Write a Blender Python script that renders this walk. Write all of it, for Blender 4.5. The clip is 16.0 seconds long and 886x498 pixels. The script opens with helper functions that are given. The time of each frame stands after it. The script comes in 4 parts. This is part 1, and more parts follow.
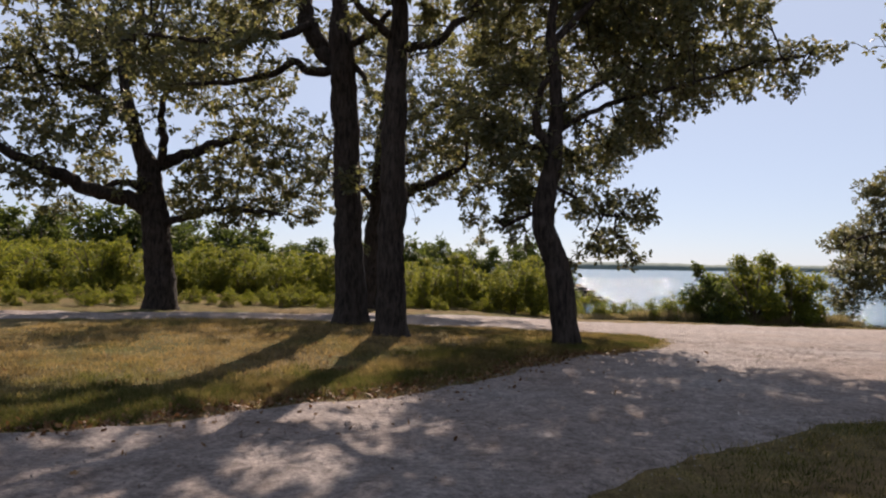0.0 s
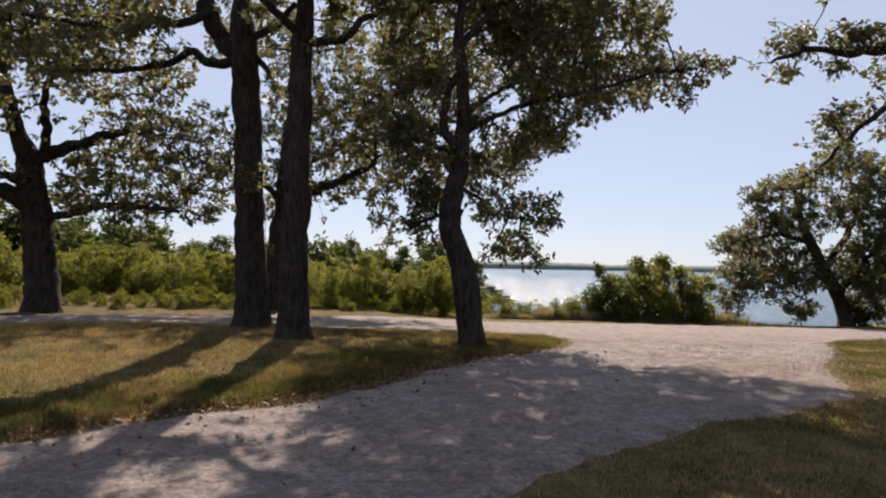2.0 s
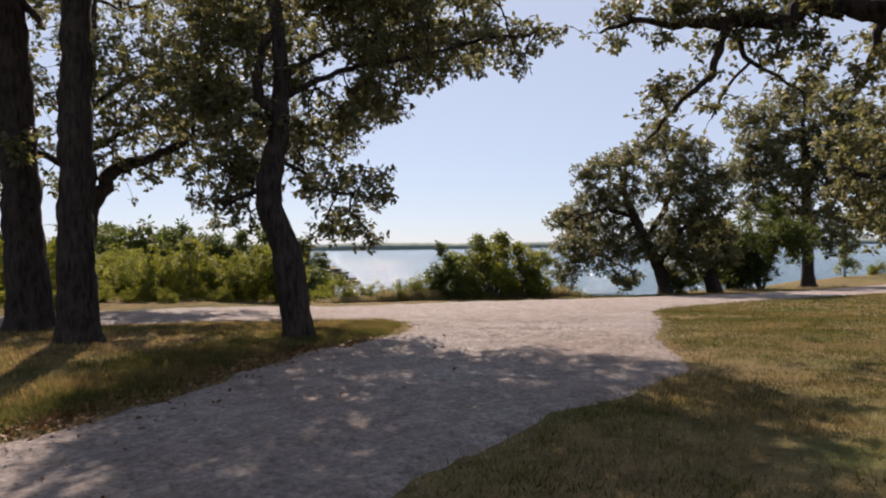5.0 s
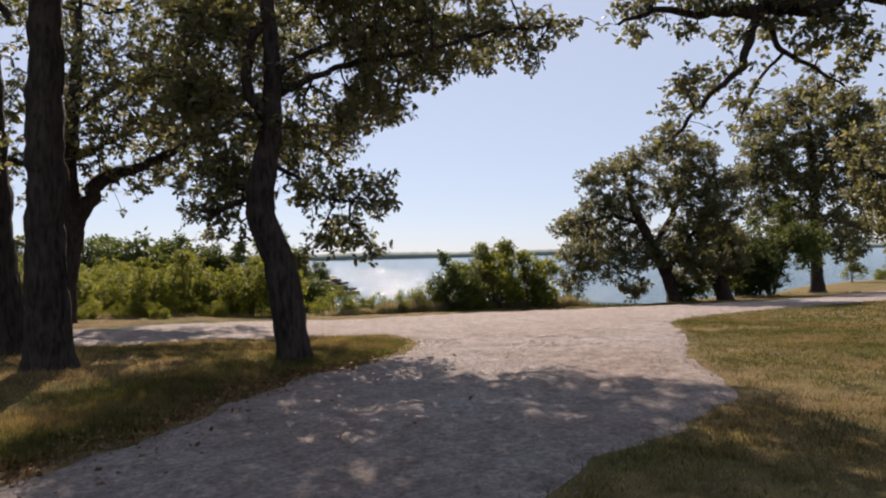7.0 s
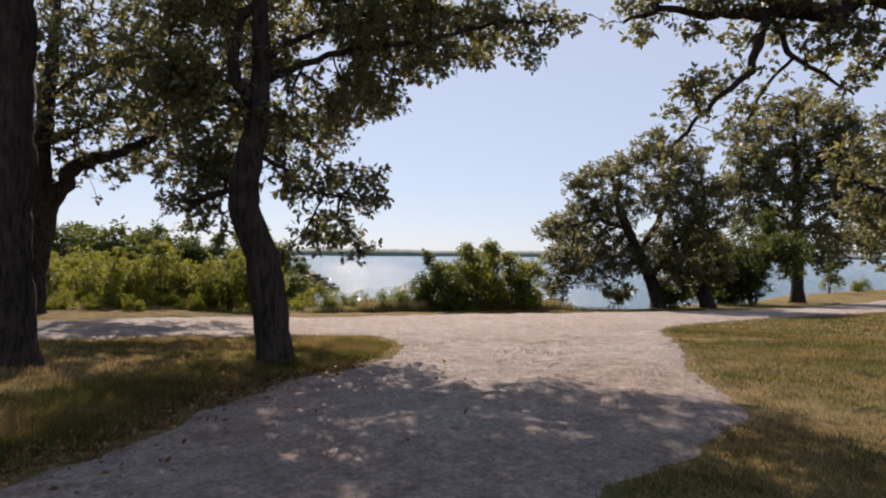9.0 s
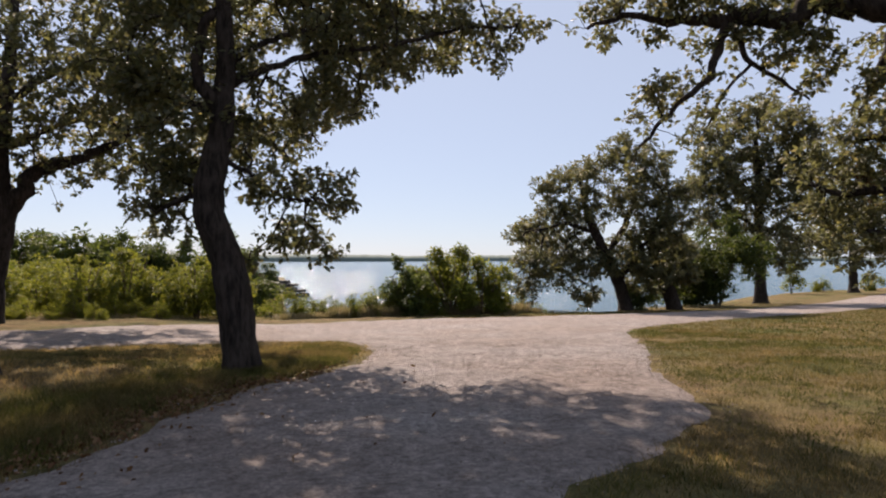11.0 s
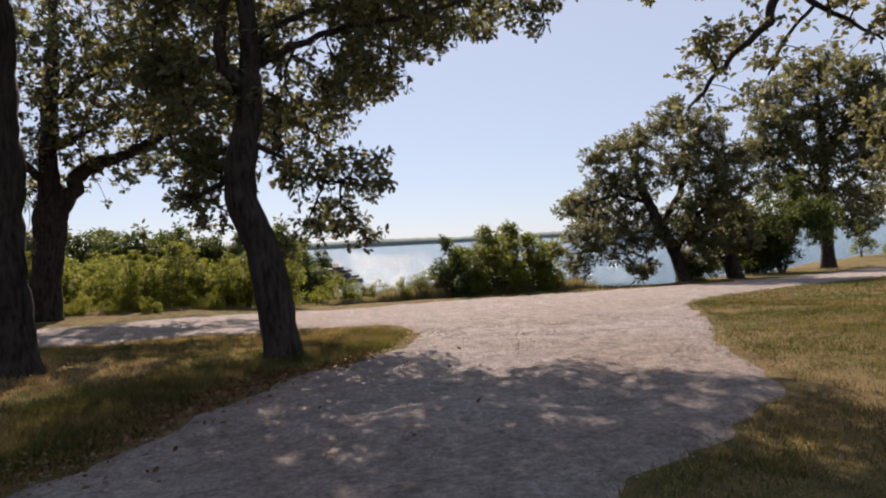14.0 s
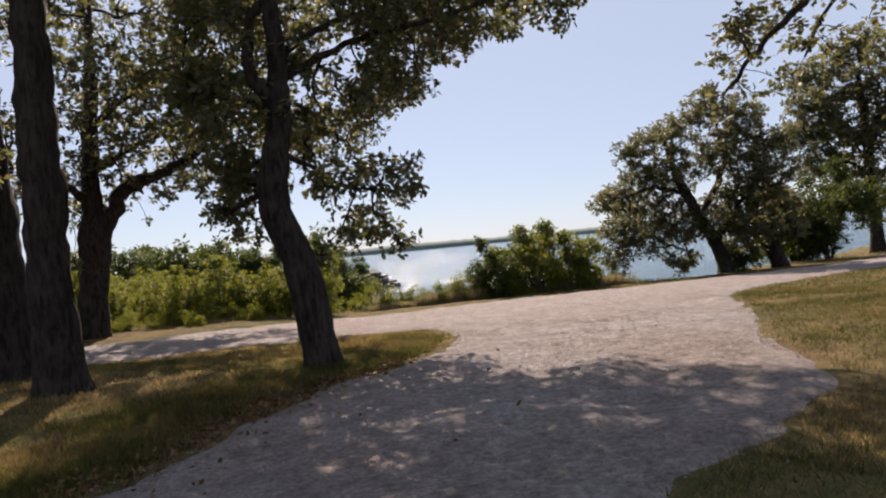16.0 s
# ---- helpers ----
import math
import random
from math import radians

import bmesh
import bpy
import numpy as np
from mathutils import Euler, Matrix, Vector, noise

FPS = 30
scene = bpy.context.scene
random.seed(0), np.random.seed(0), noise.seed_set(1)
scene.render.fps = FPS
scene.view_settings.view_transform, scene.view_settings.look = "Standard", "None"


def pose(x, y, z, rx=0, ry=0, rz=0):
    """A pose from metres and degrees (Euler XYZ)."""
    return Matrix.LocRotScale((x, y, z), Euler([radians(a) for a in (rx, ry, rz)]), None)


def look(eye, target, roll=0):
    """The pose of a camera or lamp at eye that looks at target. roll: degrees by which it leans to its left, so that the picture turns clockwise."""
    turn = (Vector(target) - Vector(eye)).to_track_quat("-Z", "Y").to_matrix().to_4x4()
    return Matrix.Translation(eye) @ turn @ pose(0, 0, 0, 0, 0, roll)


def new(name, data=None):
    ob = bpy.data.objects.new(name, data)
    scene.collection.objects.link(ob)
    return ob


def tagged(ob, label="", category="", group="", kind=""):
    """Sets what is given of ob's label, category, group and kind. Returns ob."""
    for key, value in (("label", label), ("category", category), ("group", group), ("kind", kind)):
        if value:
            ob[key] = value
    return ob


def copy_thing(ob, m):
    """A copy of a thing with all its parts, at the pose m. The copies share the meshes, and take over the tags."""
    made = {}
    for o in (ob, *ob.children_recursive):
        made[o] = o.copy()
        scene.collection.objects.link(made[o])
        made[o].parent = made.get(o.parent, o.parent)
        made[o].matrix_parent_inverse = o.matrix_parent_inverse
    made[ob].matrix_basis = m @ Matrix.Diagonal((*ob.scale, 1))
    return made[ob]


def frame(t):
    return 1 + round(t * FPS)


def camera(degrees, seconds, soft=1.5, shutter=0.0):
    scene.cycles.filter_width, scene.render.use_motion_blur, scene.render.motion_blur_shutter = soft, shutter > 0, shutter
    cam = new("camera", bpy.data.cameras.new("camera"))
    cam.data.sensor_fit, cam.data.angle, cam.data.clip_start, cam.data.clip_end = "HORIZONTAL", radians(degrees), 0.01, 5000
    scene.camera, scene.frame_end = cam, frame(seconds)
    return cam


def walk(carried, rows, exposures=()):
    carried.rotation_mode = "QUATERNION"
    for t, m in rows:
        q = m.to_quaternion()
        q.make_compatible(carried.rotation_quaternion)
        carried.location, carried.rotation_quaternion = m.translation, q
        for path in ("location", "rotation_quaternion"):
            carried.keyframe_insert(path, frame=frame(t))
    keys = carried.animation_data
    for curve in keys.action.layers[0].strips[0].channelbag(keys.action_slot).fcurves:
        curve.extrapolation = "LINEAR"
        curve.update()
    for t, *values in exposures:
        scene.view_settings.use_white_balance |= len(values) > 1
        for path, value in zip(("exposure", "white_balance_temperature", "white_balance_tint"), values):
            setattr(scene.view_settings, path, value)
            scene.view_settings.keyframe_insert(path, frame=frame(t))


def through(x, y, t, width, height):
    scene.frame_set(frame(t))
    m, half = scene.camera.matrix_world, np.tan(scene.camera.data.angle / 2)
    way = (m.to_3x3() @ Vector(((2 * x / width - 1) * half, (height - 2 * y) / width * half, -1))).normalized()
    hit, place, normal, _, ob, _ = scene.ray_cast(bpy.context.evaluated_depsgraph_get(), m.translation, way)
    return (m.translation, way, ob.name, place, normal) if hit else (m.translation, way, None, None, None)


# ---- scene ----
cam = camera(67.2, 16.0, soft=2.1)
EXPO = 1.14
PATH = [
    (0, (0.254, 0.259, 1.544), (0.275, 2.258, 1.592), 0.8),
    (0.5, (0.275, 0.328, 1.56), (0.283, 2.327, 1.64), 1.6),
    (1, (0.276, 0.323, 1.566), (0.328, 2.321, 1.654), 2.2),
    (1.5, (0.298, 0.351, 1.544), (0.478, 2.342, 1.588), 3.6),
    (2, (0.351, 0.405, 1.586), (0.638, 2.383, 1.636), 1.0),
    (2.5, (0.413, 0.388, 1.562), (0.847, 2.34, 1.59), 0.0),
    (3, (0.506, 0.498, 1.536), (1.073, 2.415, 1.492), 0.4),
    (3.5, (0.585, 0.79, 1.55), (1.36, 2.634, 1.555), 4.0),
    (4, (0.575, 0.975, 1.602), (1.345, 2.821, 1.629), 1.0),
    (4.5, (0.741, 1.197, 1.572), (1.475, 3.058, 1.565), -0.5),
    (7, (1.15, 2.444, 1.608), (1.881, 4.306, 1.629), -1.4),
    (7.5, (1.191, 2.667, 1.692), (1.887, 4.542, 1.694), 0.2),
    (8, (1.202, 2.894, 1.667), (1.951, 4.748, 1.699), 0.4),
    (8.5, (1.189, 2.969, 1.693), (1.913, 4.832, 1.775), 0.3),
    (9, (1.168, 2.973, 1.649), (1.952, 4.813, 1.665), 0.4),
    (9.5, (1.187, 2.968, 1.707), (1.951, 4.816, 1.757), 0.3),
    (10, (1.211, 2.938, 1.659), (2.049, 4.754, 1.708), 0.6),
    (12.5, (1.177, 2.963, 1.607), (2.041, 4.767, 1.602), -0.3),
    (13, (1.235, 3.068, 1.559), (2.043, 4.896, 1.483), -1.1),
    (13.5, (1.408, 3.247, 1.575), (2.151, 5.104, 1.549), -0.9),
    (14, (1.522, 3.321, 1.584), (2.244, 5.186, 1.561), -2.9),
    (14.5, (1.524, 3.295, 1.593), (2.26, 5.155, 1.611), -2.9),
    (15, (1.51, 3.287, 1.602), (2.228, 5.153, 1.643), -3.8),
    (15.5, (1.538, 3.336, 1.575), (2.288, 5.19, 1.589), -4.0),
    (16, (1.562, 3.348, 1.592), (2.183, 5.249, 1.583), -5.5),
]
walk(cam, [(t, look(eye, target, roll)) for t, eye, target, roll in PATH], [(0.0, EXPO, 6150, 16), (16.0, EXPO, 6150, 16)])

# ---- world, sun ----
SUN_AZ, SUN_EL = radians(7.5), radians(40)
world = bpy.data.worlds.new("sky")
scene.world = world
world.use_nodes = True
wn = world.node_tree.nodes
sky = wn.new("ShaderNodeTexSky")
sky.sky_type = "NISHITA"
sky.sun_disc = False
sky.sun_elevation, sky.sun_rotation = SUN_EL, SUN_AZ
sky.air_density, sky.dust_density, sky.ozone_density = 0.8, 0.35, 2.0
wn["Background"].inputs["Strength"].default_value = 0.05
haze = wn.new("ShaderNodeMix")
haze.data_type = "RGBA"
haze.inputs[0].default_value = 0.7
haze.inputs[7].default_value = (5.9, 6.35, 7.0, 1)
world.node_tree.links.new(sky.outputs["Color"], haze.inputs[6])
world.node_tree.links.new(haze.outputs[2], wn["Background"].inputs["Color"])
sun_way = Vector((math.sin(SUN_AZ) * math.cos(SUN_EL), math.cos(SUN_AZ) * math.cos(SUN_EL), math.sin(SUN_EL)))
sun = new("sun", bpy.data.lights.new("sun", "SUN"))
sun.data.energy, sun.data.angle, sun.data.color = 5.0, radians(0.55), (1.0, 0.82, 0.63)
sun.matrix_world = look(sun_way * 100, (0, 0, 0))


# ---- materials ----
def material(name):
    m = bpy.data.materials.new(name)
    m.use_nodes = True
    return m, m.node_tree.nodes, m.node_tree.links, m.node_tree.nodes["Principled BSDF"]


def noise_node(nodes, links, scale, detail=4.0, rough=0.6, stretch=(1, 1, 1), local=False):
    src = nodes.new("ShaderNodeTexCoord") if local else nodes.new("ShaderNodeNewGeometry")
    mp = nodes.new("ShaderNodeMapping")
    mp.inputs["Scale"].default_value = stretch
    links.new(src.outputs["Object" if local else "Position"], mp.inputs["Vector"])
    n = nodes.new("ShaderNodeTexNoise")
    n.inputs["Scale"].default_value, n.inputs["Detail"].default_value, n.inputs["Roughness"].default_value = scale, detail, rough
    links.new(mp.outputs["Vector"], n.inputs["Vector"])
    return n


def ramp(nodes, links, fac, stops):
    r = nodes.new("ShaderNodeValToRGB")
    el = r.color_ramp.elements
    while len(el) < len(stops):
        el.new(0.5)
    for e, (p, c) in zip(el, stops):
        e.position, e.color = p, (*c, 1)
    links.new(fac, r.inputs["Fac"])
    return r


def mix(nodes, links, fac, a, b, blend="MIX"):
    m = nodes.new("ShaderNodeMix")
    m.data_type, m.blend_type = "RGBA", blend
    for value, slot in ((fac, 0), (a, 6), (b, 7)):
        if isinstance(value, bpy.types.NodeSocket):
            links.new(value, m.inputs[slot])
        else:
            m.inputs[slot].default_value = value if slot == 0 else (*value, 1)
    return m.outputs[2]


def bump(nodes, links, bsdf, height, strength, distance):
    b = nodes.new("ShaderNodeBump")
    b.inputs["Strength"].default_value, b.inputs["Distance"].default_value = strength, distance
    links.new(height, b.inputs["Height"])
    links.new(b.outputs["Normal"], bsdf.inputs["Normal"])


def gravel_material():
    m, n, l, p = material("pale crushed limestone gravel")
    big = noise_node(n, l, 0.35, 3)
    mid = noise_node(n, l, 3.6, 6, 0.75)
    fine = noise_node(n, l, 17, 6, 0.8)
    a = ramp(n, l, big.outputs["Fac"], [(0.3, (0.214, 0.177, 0.16)), (0.55, (0.233, 0.206, 0.197)), (0.75, (0.257, 0.24, 0.238))])
    b = ramp(n, l, mid.outputs["Fac"], [(0.33, (0.5, 0.46, 0.44)), (0.5, (0.95, 0.94, 0.93)), (0.66, (1.3, 1.28, 1.26))])
    c = ramp(n, l, fine.outputs["Fac"], [(0.34, (0.38, 0.37, 0.37)), (0.5, (0.95, 0.95, 0.95)), (0.66, (1.6, 1.57, 1.52))])
    one = mix(n, l, 0.75, a.outputs["Color"], b.outputs["Color"], "MULTIPLY")
    l.new(mix(n, l, 0.8, one, c.outputs["Color"], "MULTIPLY"), p.inputs["Base Color"])
    p.inputs["Roughness"].default_value = 0.95
    p.inputs["Specular IOR Level"].default_value = 0.15
    bump(n, l, p, fine.outputs["Fac"], 1.0, 0.05)
    return m


def soil_material():
    m, n, l, p = material("dry mown grass and soil")
    big = noise_node(n, l, 0.33, 6, 0.7)
    mid = noise_node(n, l, 2.4, 6, 0.75)
    fine = noise_node(n, l, 45, 3, 0.75)
    a = ramp(n, l, big.outputs["Fac"], [(0.38, (0.158, 0.116, 0.062)), (0.5, (0.15, 0.122, 0.06)), (0.63, (0.09, 0.096, 0.037))])
    b = ramp(n, l, mid.outputs["Fac"], [(0.32, (0.35, 0.33, 0.3)), (0.5, (0.95, 0.95, 0.95)), (0.7, (1.45, 1.35, 1.15))])
    c = ramp(n, l, fine.outputs["Fac"], [(0.3, (0.45, 0.43, 0.4)), (0.55, (1, 1, 1)), (0.7, (1.5, 1.45, 1.3))])
    one = mix(n, l, 0.8, a.outputs["Color"], b.outputs["Color"], "MULTIPLY")
    l.new(mix(n, l, 0.8, one, c.outputs["Color"], "MULTIPLY"), p.inputs["Base Color"])
    p.inputs["Roughness"].default_value = 1.0
    p.inputs["Specular IOR Level"].default_value = 0.05
    bump(n, l, p, fine.outputs["Fac"], 1.0, 0.05)
    return m


def bark_material(name, dark, light):
    m, n, l, p = material(name)
    ridge = noise_node(n, l, 16, 5, 0.65, (1, 1, 0.22))
    patch = noise_node(n, l, 3.5, 4, 0.6)
    a = ramp(n, l, ridge.outputs["Fac"], [(0.34, dark), (0.6, light)])
    b = ramp(n, l, patch.outputs["Fac"], [(0.35, (0.7, 0.68, 0.66)), (0.62, (1.15, 1.15, 1.12))])
    l.new(mix(n, l, 0.8, a.outputs["Color"], b.outputs["Color"], "MULTIPLY"), p.inputs["Base Color"])
    p.inputs["Roughness"].default_value = 0.95
    p.inputs["Specular IOR Level"].default_value = 0.15
    bump(n, l, p, ridge.outputs["Fac"], 1.0, 0.06)
    return m


def leaf_material(name, shades, through, amount, gloss=0.12):
    m, n, l, p = material(name)
    geo = n.new("ShaderNodeNewGeometry")
    col = ramp(n, l, geo.outputs["Random Per Island"], shades)
    l.new(col.outputs["Color"], p.inputs["Base Color"])
    p.inputs["Roughness"].default_value = 0.55
    p.inputs["Specular IOR Level"].default_value = gloss
    t = n.new("ShaderNodeBsdfTranslucent")
    l.new(mix(n, l, 1.0, col.outputs["Color"], through, "MULTIPLY"), t.inputs["Color"])
    ms = n.new("ShaderNodeMixShader")
    ms.inputs["Fac"].default_value = amount
    l.new(p.outputs["BSDF"], ms.inputs[1])
    l.new(t.outputs["BSDF"], ms.inputs[2])
    l.new(ms.outputs["Shader"], n["Material Output"].inputs["Surface"])
    return m


def water_material():
    m, n, l, p = material("wind-rippled lake water")
    p.inputs["Base Color"].default_value = (0.025, 0.07, 0.11, 1)
    p.inputs["Roughness"].default_value = 0.12
    p.inputs["IOR"].default_value = 1.2
    w = noise_node(n, l, 0.55, 6, 0.72, (1, 1, 1))
    bump(n, l, p, w.outputs["Fac"], 1.0, 0.5)
    return m


def plain_material(name, stops, scale, rough=0.9, fine=30, depth=0.02):
    m, n, l, p = material(name)
    a = noise_node(n, l, scale, 5, 0.65)
    f = noise_node(n, l, fine, 3, 0.7)
    col = ramp(n, l, a.outputs["Fac"], stops)
    g = ramp(n, l, f.outputs["Fac"], [(0.3, (0.7, 0.7, 0.7)), (0.65, (1.2, 1.2, 1.2))])
    l.new(mix(n, l, 0.7, col.outputs["Color"], g.outputs["Color"], "MULTIPLY"), p.inputs["Base Color"])
    p.inputs["Roughness"].default_value = rough
    p.inputs["Specular IOR Level"].default_value = 0.2
    bump(n, l, p, f.outputs["Fac"], 0.8, depth)
    return m


GRAVEL, SOIL, WATER = gravel_material(), soil_material(), water_material()
BARK = bark_material("furrowed oak bark", (0.010, 0.008, 0.007), (0.044, 0.035, 0.03))
STEM = bark_material("shrub stems", (0.05, 0.04, 0.03), (0.14, 0.11, 0.08))
OAK_LEAF = leaf_material("oak leaves", [(0.0, (0.039, 0.044, 0.022)), (0.5, (0.055, 0.059, 0.028)), (0.85, (0.075, 0.074, 0.034)), (1.0, (0.09, 0.079, 0.039))], (3.05, 2.85, 2.0), 0.42, 0.45)
SHRUB_LEAF = leaf_material("willow scrub leaves", [(0.0, (0.042, 0.059, 0.012)), (0.5, (0.08, 0.096, 0.018)), (1.0, (0.128, 0.138, 0.026))], (2.8, 2.5, 1.3), 0.42)
DARK_LEAF = leaf_material("dark shrub leaves", [(0.0, (0.024, 0.036, 0.011)), (0.6, (0.042, 0.058, 0.016)), (1.0, (0.066, 0.082, 0.022))], (2.7, 2.5, 1.5), 0.36)
DEAD_LEAF = leaf_material("dry brown leaves", [(0.0, (0.06, 0.03, 0.014)), (0.5, (0.11, 0.06, 0.028)), (1.0, (0.17, 0.11, 0.06))], (1.5, 1.3, 1.0), 0.2)


def lawn_material(name, low, high, bright):
    """Blades that turn from straw to olive in patches over the lawn."""
    m, n, l, p = material(name)
    geo = n.new("ShaderNodeNewGeometry")
    dry = ramp(n, l, geo.outputs["Random Per Island"], [(0.0, (0.1, 0.08, 0.034)), (0.4, (0.16, 0.12, 0.054)), (0.75, (0.21, 0.155, 0.078)), (1.0, (0.26, 0.195, 0.105))])
    green = ramp(n, l, geo.outputs["Random Per Island"], [(0.0, (0.045, 0.058, 0.016)), (0.45, (0.078, 0.085, 0.024)), (0.8, (0.115, 0.112, 0.038)), (1.0, (0.16, 0.14, 0.06))])
    big = noise_node(n, l, 0.42, 4, 0.65)
    mid = noise_node(n, l, 2.1, 4, 0.7)
    where = ramp(n, l, big.outputs["Fac"], [(low, (0, 0, 0)), (high, (1, 1, 1))])
    shade = ramp(n, l, mid.outputs["Fac"], [(0.34, (0.5 * bright, 0.5 * bright, 0.48 * bright)), (0.52, (bright, bright, bright)), (0.68, (1.3 * bright, 1.26 * bright, 1.15 * bright))])
    one = mix(n, l, where.outputs["Color"], dry.outputs["Color"], green.outputs["Color"])
    col = mix(n, l, 0.85, one, shade.outputs["Color"], "MULTIPLY")
    l.new(col, p.inputs["Base Color"])
    p.inputs["Roughness"].default_value = 0.7
    p.inputs["Specular IOR Level"].default_value = 0.1
    t = n.new("ShaderNodeBsdfTranslucent")
    l.new(mix(n, l, 1.0, col, (1.5, 1.4, 1.05), "MULTIPLY"), t.inputs["Color"])
    ms = n.new("ShaderNodeMixShader")
    ms.inputs["Fac"].default_value = 0.45
    l.new(p.outputs["BSDF"], ms.inputs[1])
    l.new(t.outputs["BSDF"], ms.inputs[2])
    l.new(ms.outputs["Shader"], n["Material Output"].inputs["Surface"])
    return m


GRASS = lawn_material("olive lawn blades", 0.36, 0.54, 0.74)
DRY_GRASS = lawn_material("dry lawn blades", 0.5, 0.66, 1.08)
STRAW = leaf_material("straw-coloured tall grass", [(0.0, (0.12, 0.12, 0.05)), (0.5, (0.2, 0.17, 0.09)), (1.0, (0.3, 0.25, 0.17))], (1.6, 1.5, 1.2), 0.35)
STONE = plain_material("loose limestone pebbles", [(0.3, (0.12, 0.1, 0.09)), (0.55, (0.21, 0.18, 0.165)), (0.75, (0.3, 0.265, 0.245))], 9.0)
CLIFF = plain_material("weathered shore limestone", [(0.3, (0.05, 0.045, 0.04)), (0.55, (0.11, 0.1, 0.09)), (0.75, (0.18, 0.165, 0.15))], 0.35, 0.95, 2.0, 0.3)
# Distance haze is put into this pale blue-grey colour.
FAR_WOOD = plain_material("far woods tinted for haze", [(0.3, (0.10, 0.13, 0.12)), (0.7, (0.15, 0.18, 0.16))], 0.02, 1.0, 0.1, 0.5)


# ---- building helpers ----
def quick_mesh(name, verts, sizes, loops, smooth=False):
    """A mesh from arrays: corners, how many corners each face has, and all their numbers in a row."""
    me = bpy.data.meshes.new(name)
    verts, sizes, loops = np.asarray(verts, np.float32), np.asarray(sizes, np.int32), np.asarray(loops, np.int32)
    me.vertices.add(len(verts))
    me.vertices.foreach_set("co", verts.ravel())
    me.loops.add(len(loops))
    me.loops.foreach_set("vertex_index", loops)
    me.polygons.add(len(sizes))
    me.polygons.foreach_set("loop_start", np.concatenate(([0], np.cumsum(sizes)[:-1])).astype(np.int32))
    me.polygons.foreach_set("loop_total", sizes)
    me.polygons.foreach_set("use_smooth", np.full(len(sizes), smooth))
    me.update(calc_edges=True)
    me.validate()
    return me


def part(name, me, mat, parent=None, label=""):
    if not me.materials:
        me.materials.append(mat)
    ob = new(name, me)
    if parent is not None:
        ob.parent = parent
        ob.matrix_parent_inverse = Matrix.Translation(parent.location).inverted()
    return tagged(ob, label) if label else ob


def smooth_step(a, b, v):
    v = np.clip((v - a) / (b - a), 0, 1)
    return v * v * (3 - 2 * v)


def height(x, y):
    """The land: level near the drive, a low mound under the trees, falling past a crest to the lake."""
    x, y = np.asarray(x, float), np.asarray(y, float)
    u = np.maximum(0, x * 0.34 + y * 0.94 - 13)
    u = np.minimum(u, 38) + 0.4 * np.clip(u - 38, 0, 300)
    k = 0.012 + 0.034 * smooth_step(-3, 8, x)
    z = -k * u + np.minimum(0.02 * np.maximum(0, -x - 0.5), 0.5)
    z = z + 0.22 * np.exp(-((x + 2.2) / 4.5) ** 2 - ((y - 14) / 2.8) ** 2)
    az, d = np.degrees(np.arctan2(x - 1.2, y - 3)), np.hypot(x - 1.2, y - 3)
    crest = np.interp(az, [-110, -60, -30, 0, 10, 25, 40, 47, 53, 60, 80, 95, 115], [400, 60, 33, 26, 28, 31, 36, 52, 85, 120, 130, 150, 3000])
    fall = np.interp(az, [-60, 0, 8, 14, 20, 45, 55, 80], [0.05, 0.1, 0.12, 0.22, 0.34, 0.34, 0.22, 0.2])
    floor = np.interp(az, [-60, 6, 11.5, 13.5, 110, 130], [-2.5, -3.8, -5.0, -10, -10, -2])
    over = np.maximum(0, d - crest)
    low = np.maximum(z - fall * over, np.minimum(z, floor))
    wave = 0.35 * np.sin(x * 0.21 + 1.3) * np.sin(y * 0.17) * np.clip(over / 20, 0, 1)
    return np.where(over > 0, low + wave, z)


def resample(points, step):
    """A smooth curve through points (any number of columns), in even steps."""
    p = np.asarray(points, float)
    q = np.vstack([2 * p[0] - p[1], p, 2 * p[-1] - p[-2]])
    out = []
    for i in range(1, len(q) - 2):
        n = max(2, int(np.linalg.norm((q[i + 1] - q[i])[:3]) / step))
        for t in np.arange(n) / n:
            a, b, c, d = q[i - 1], q[i], q[i + 1], q[i + 2]
            out.append(0.5 * (2 * b + (c - a) * t + (2 * a - 5 * b + 4 * c - d) * t * t + (3 * b - a - 3 * c + d) * t ** 3))
    return np.array(out + [p[-1]])


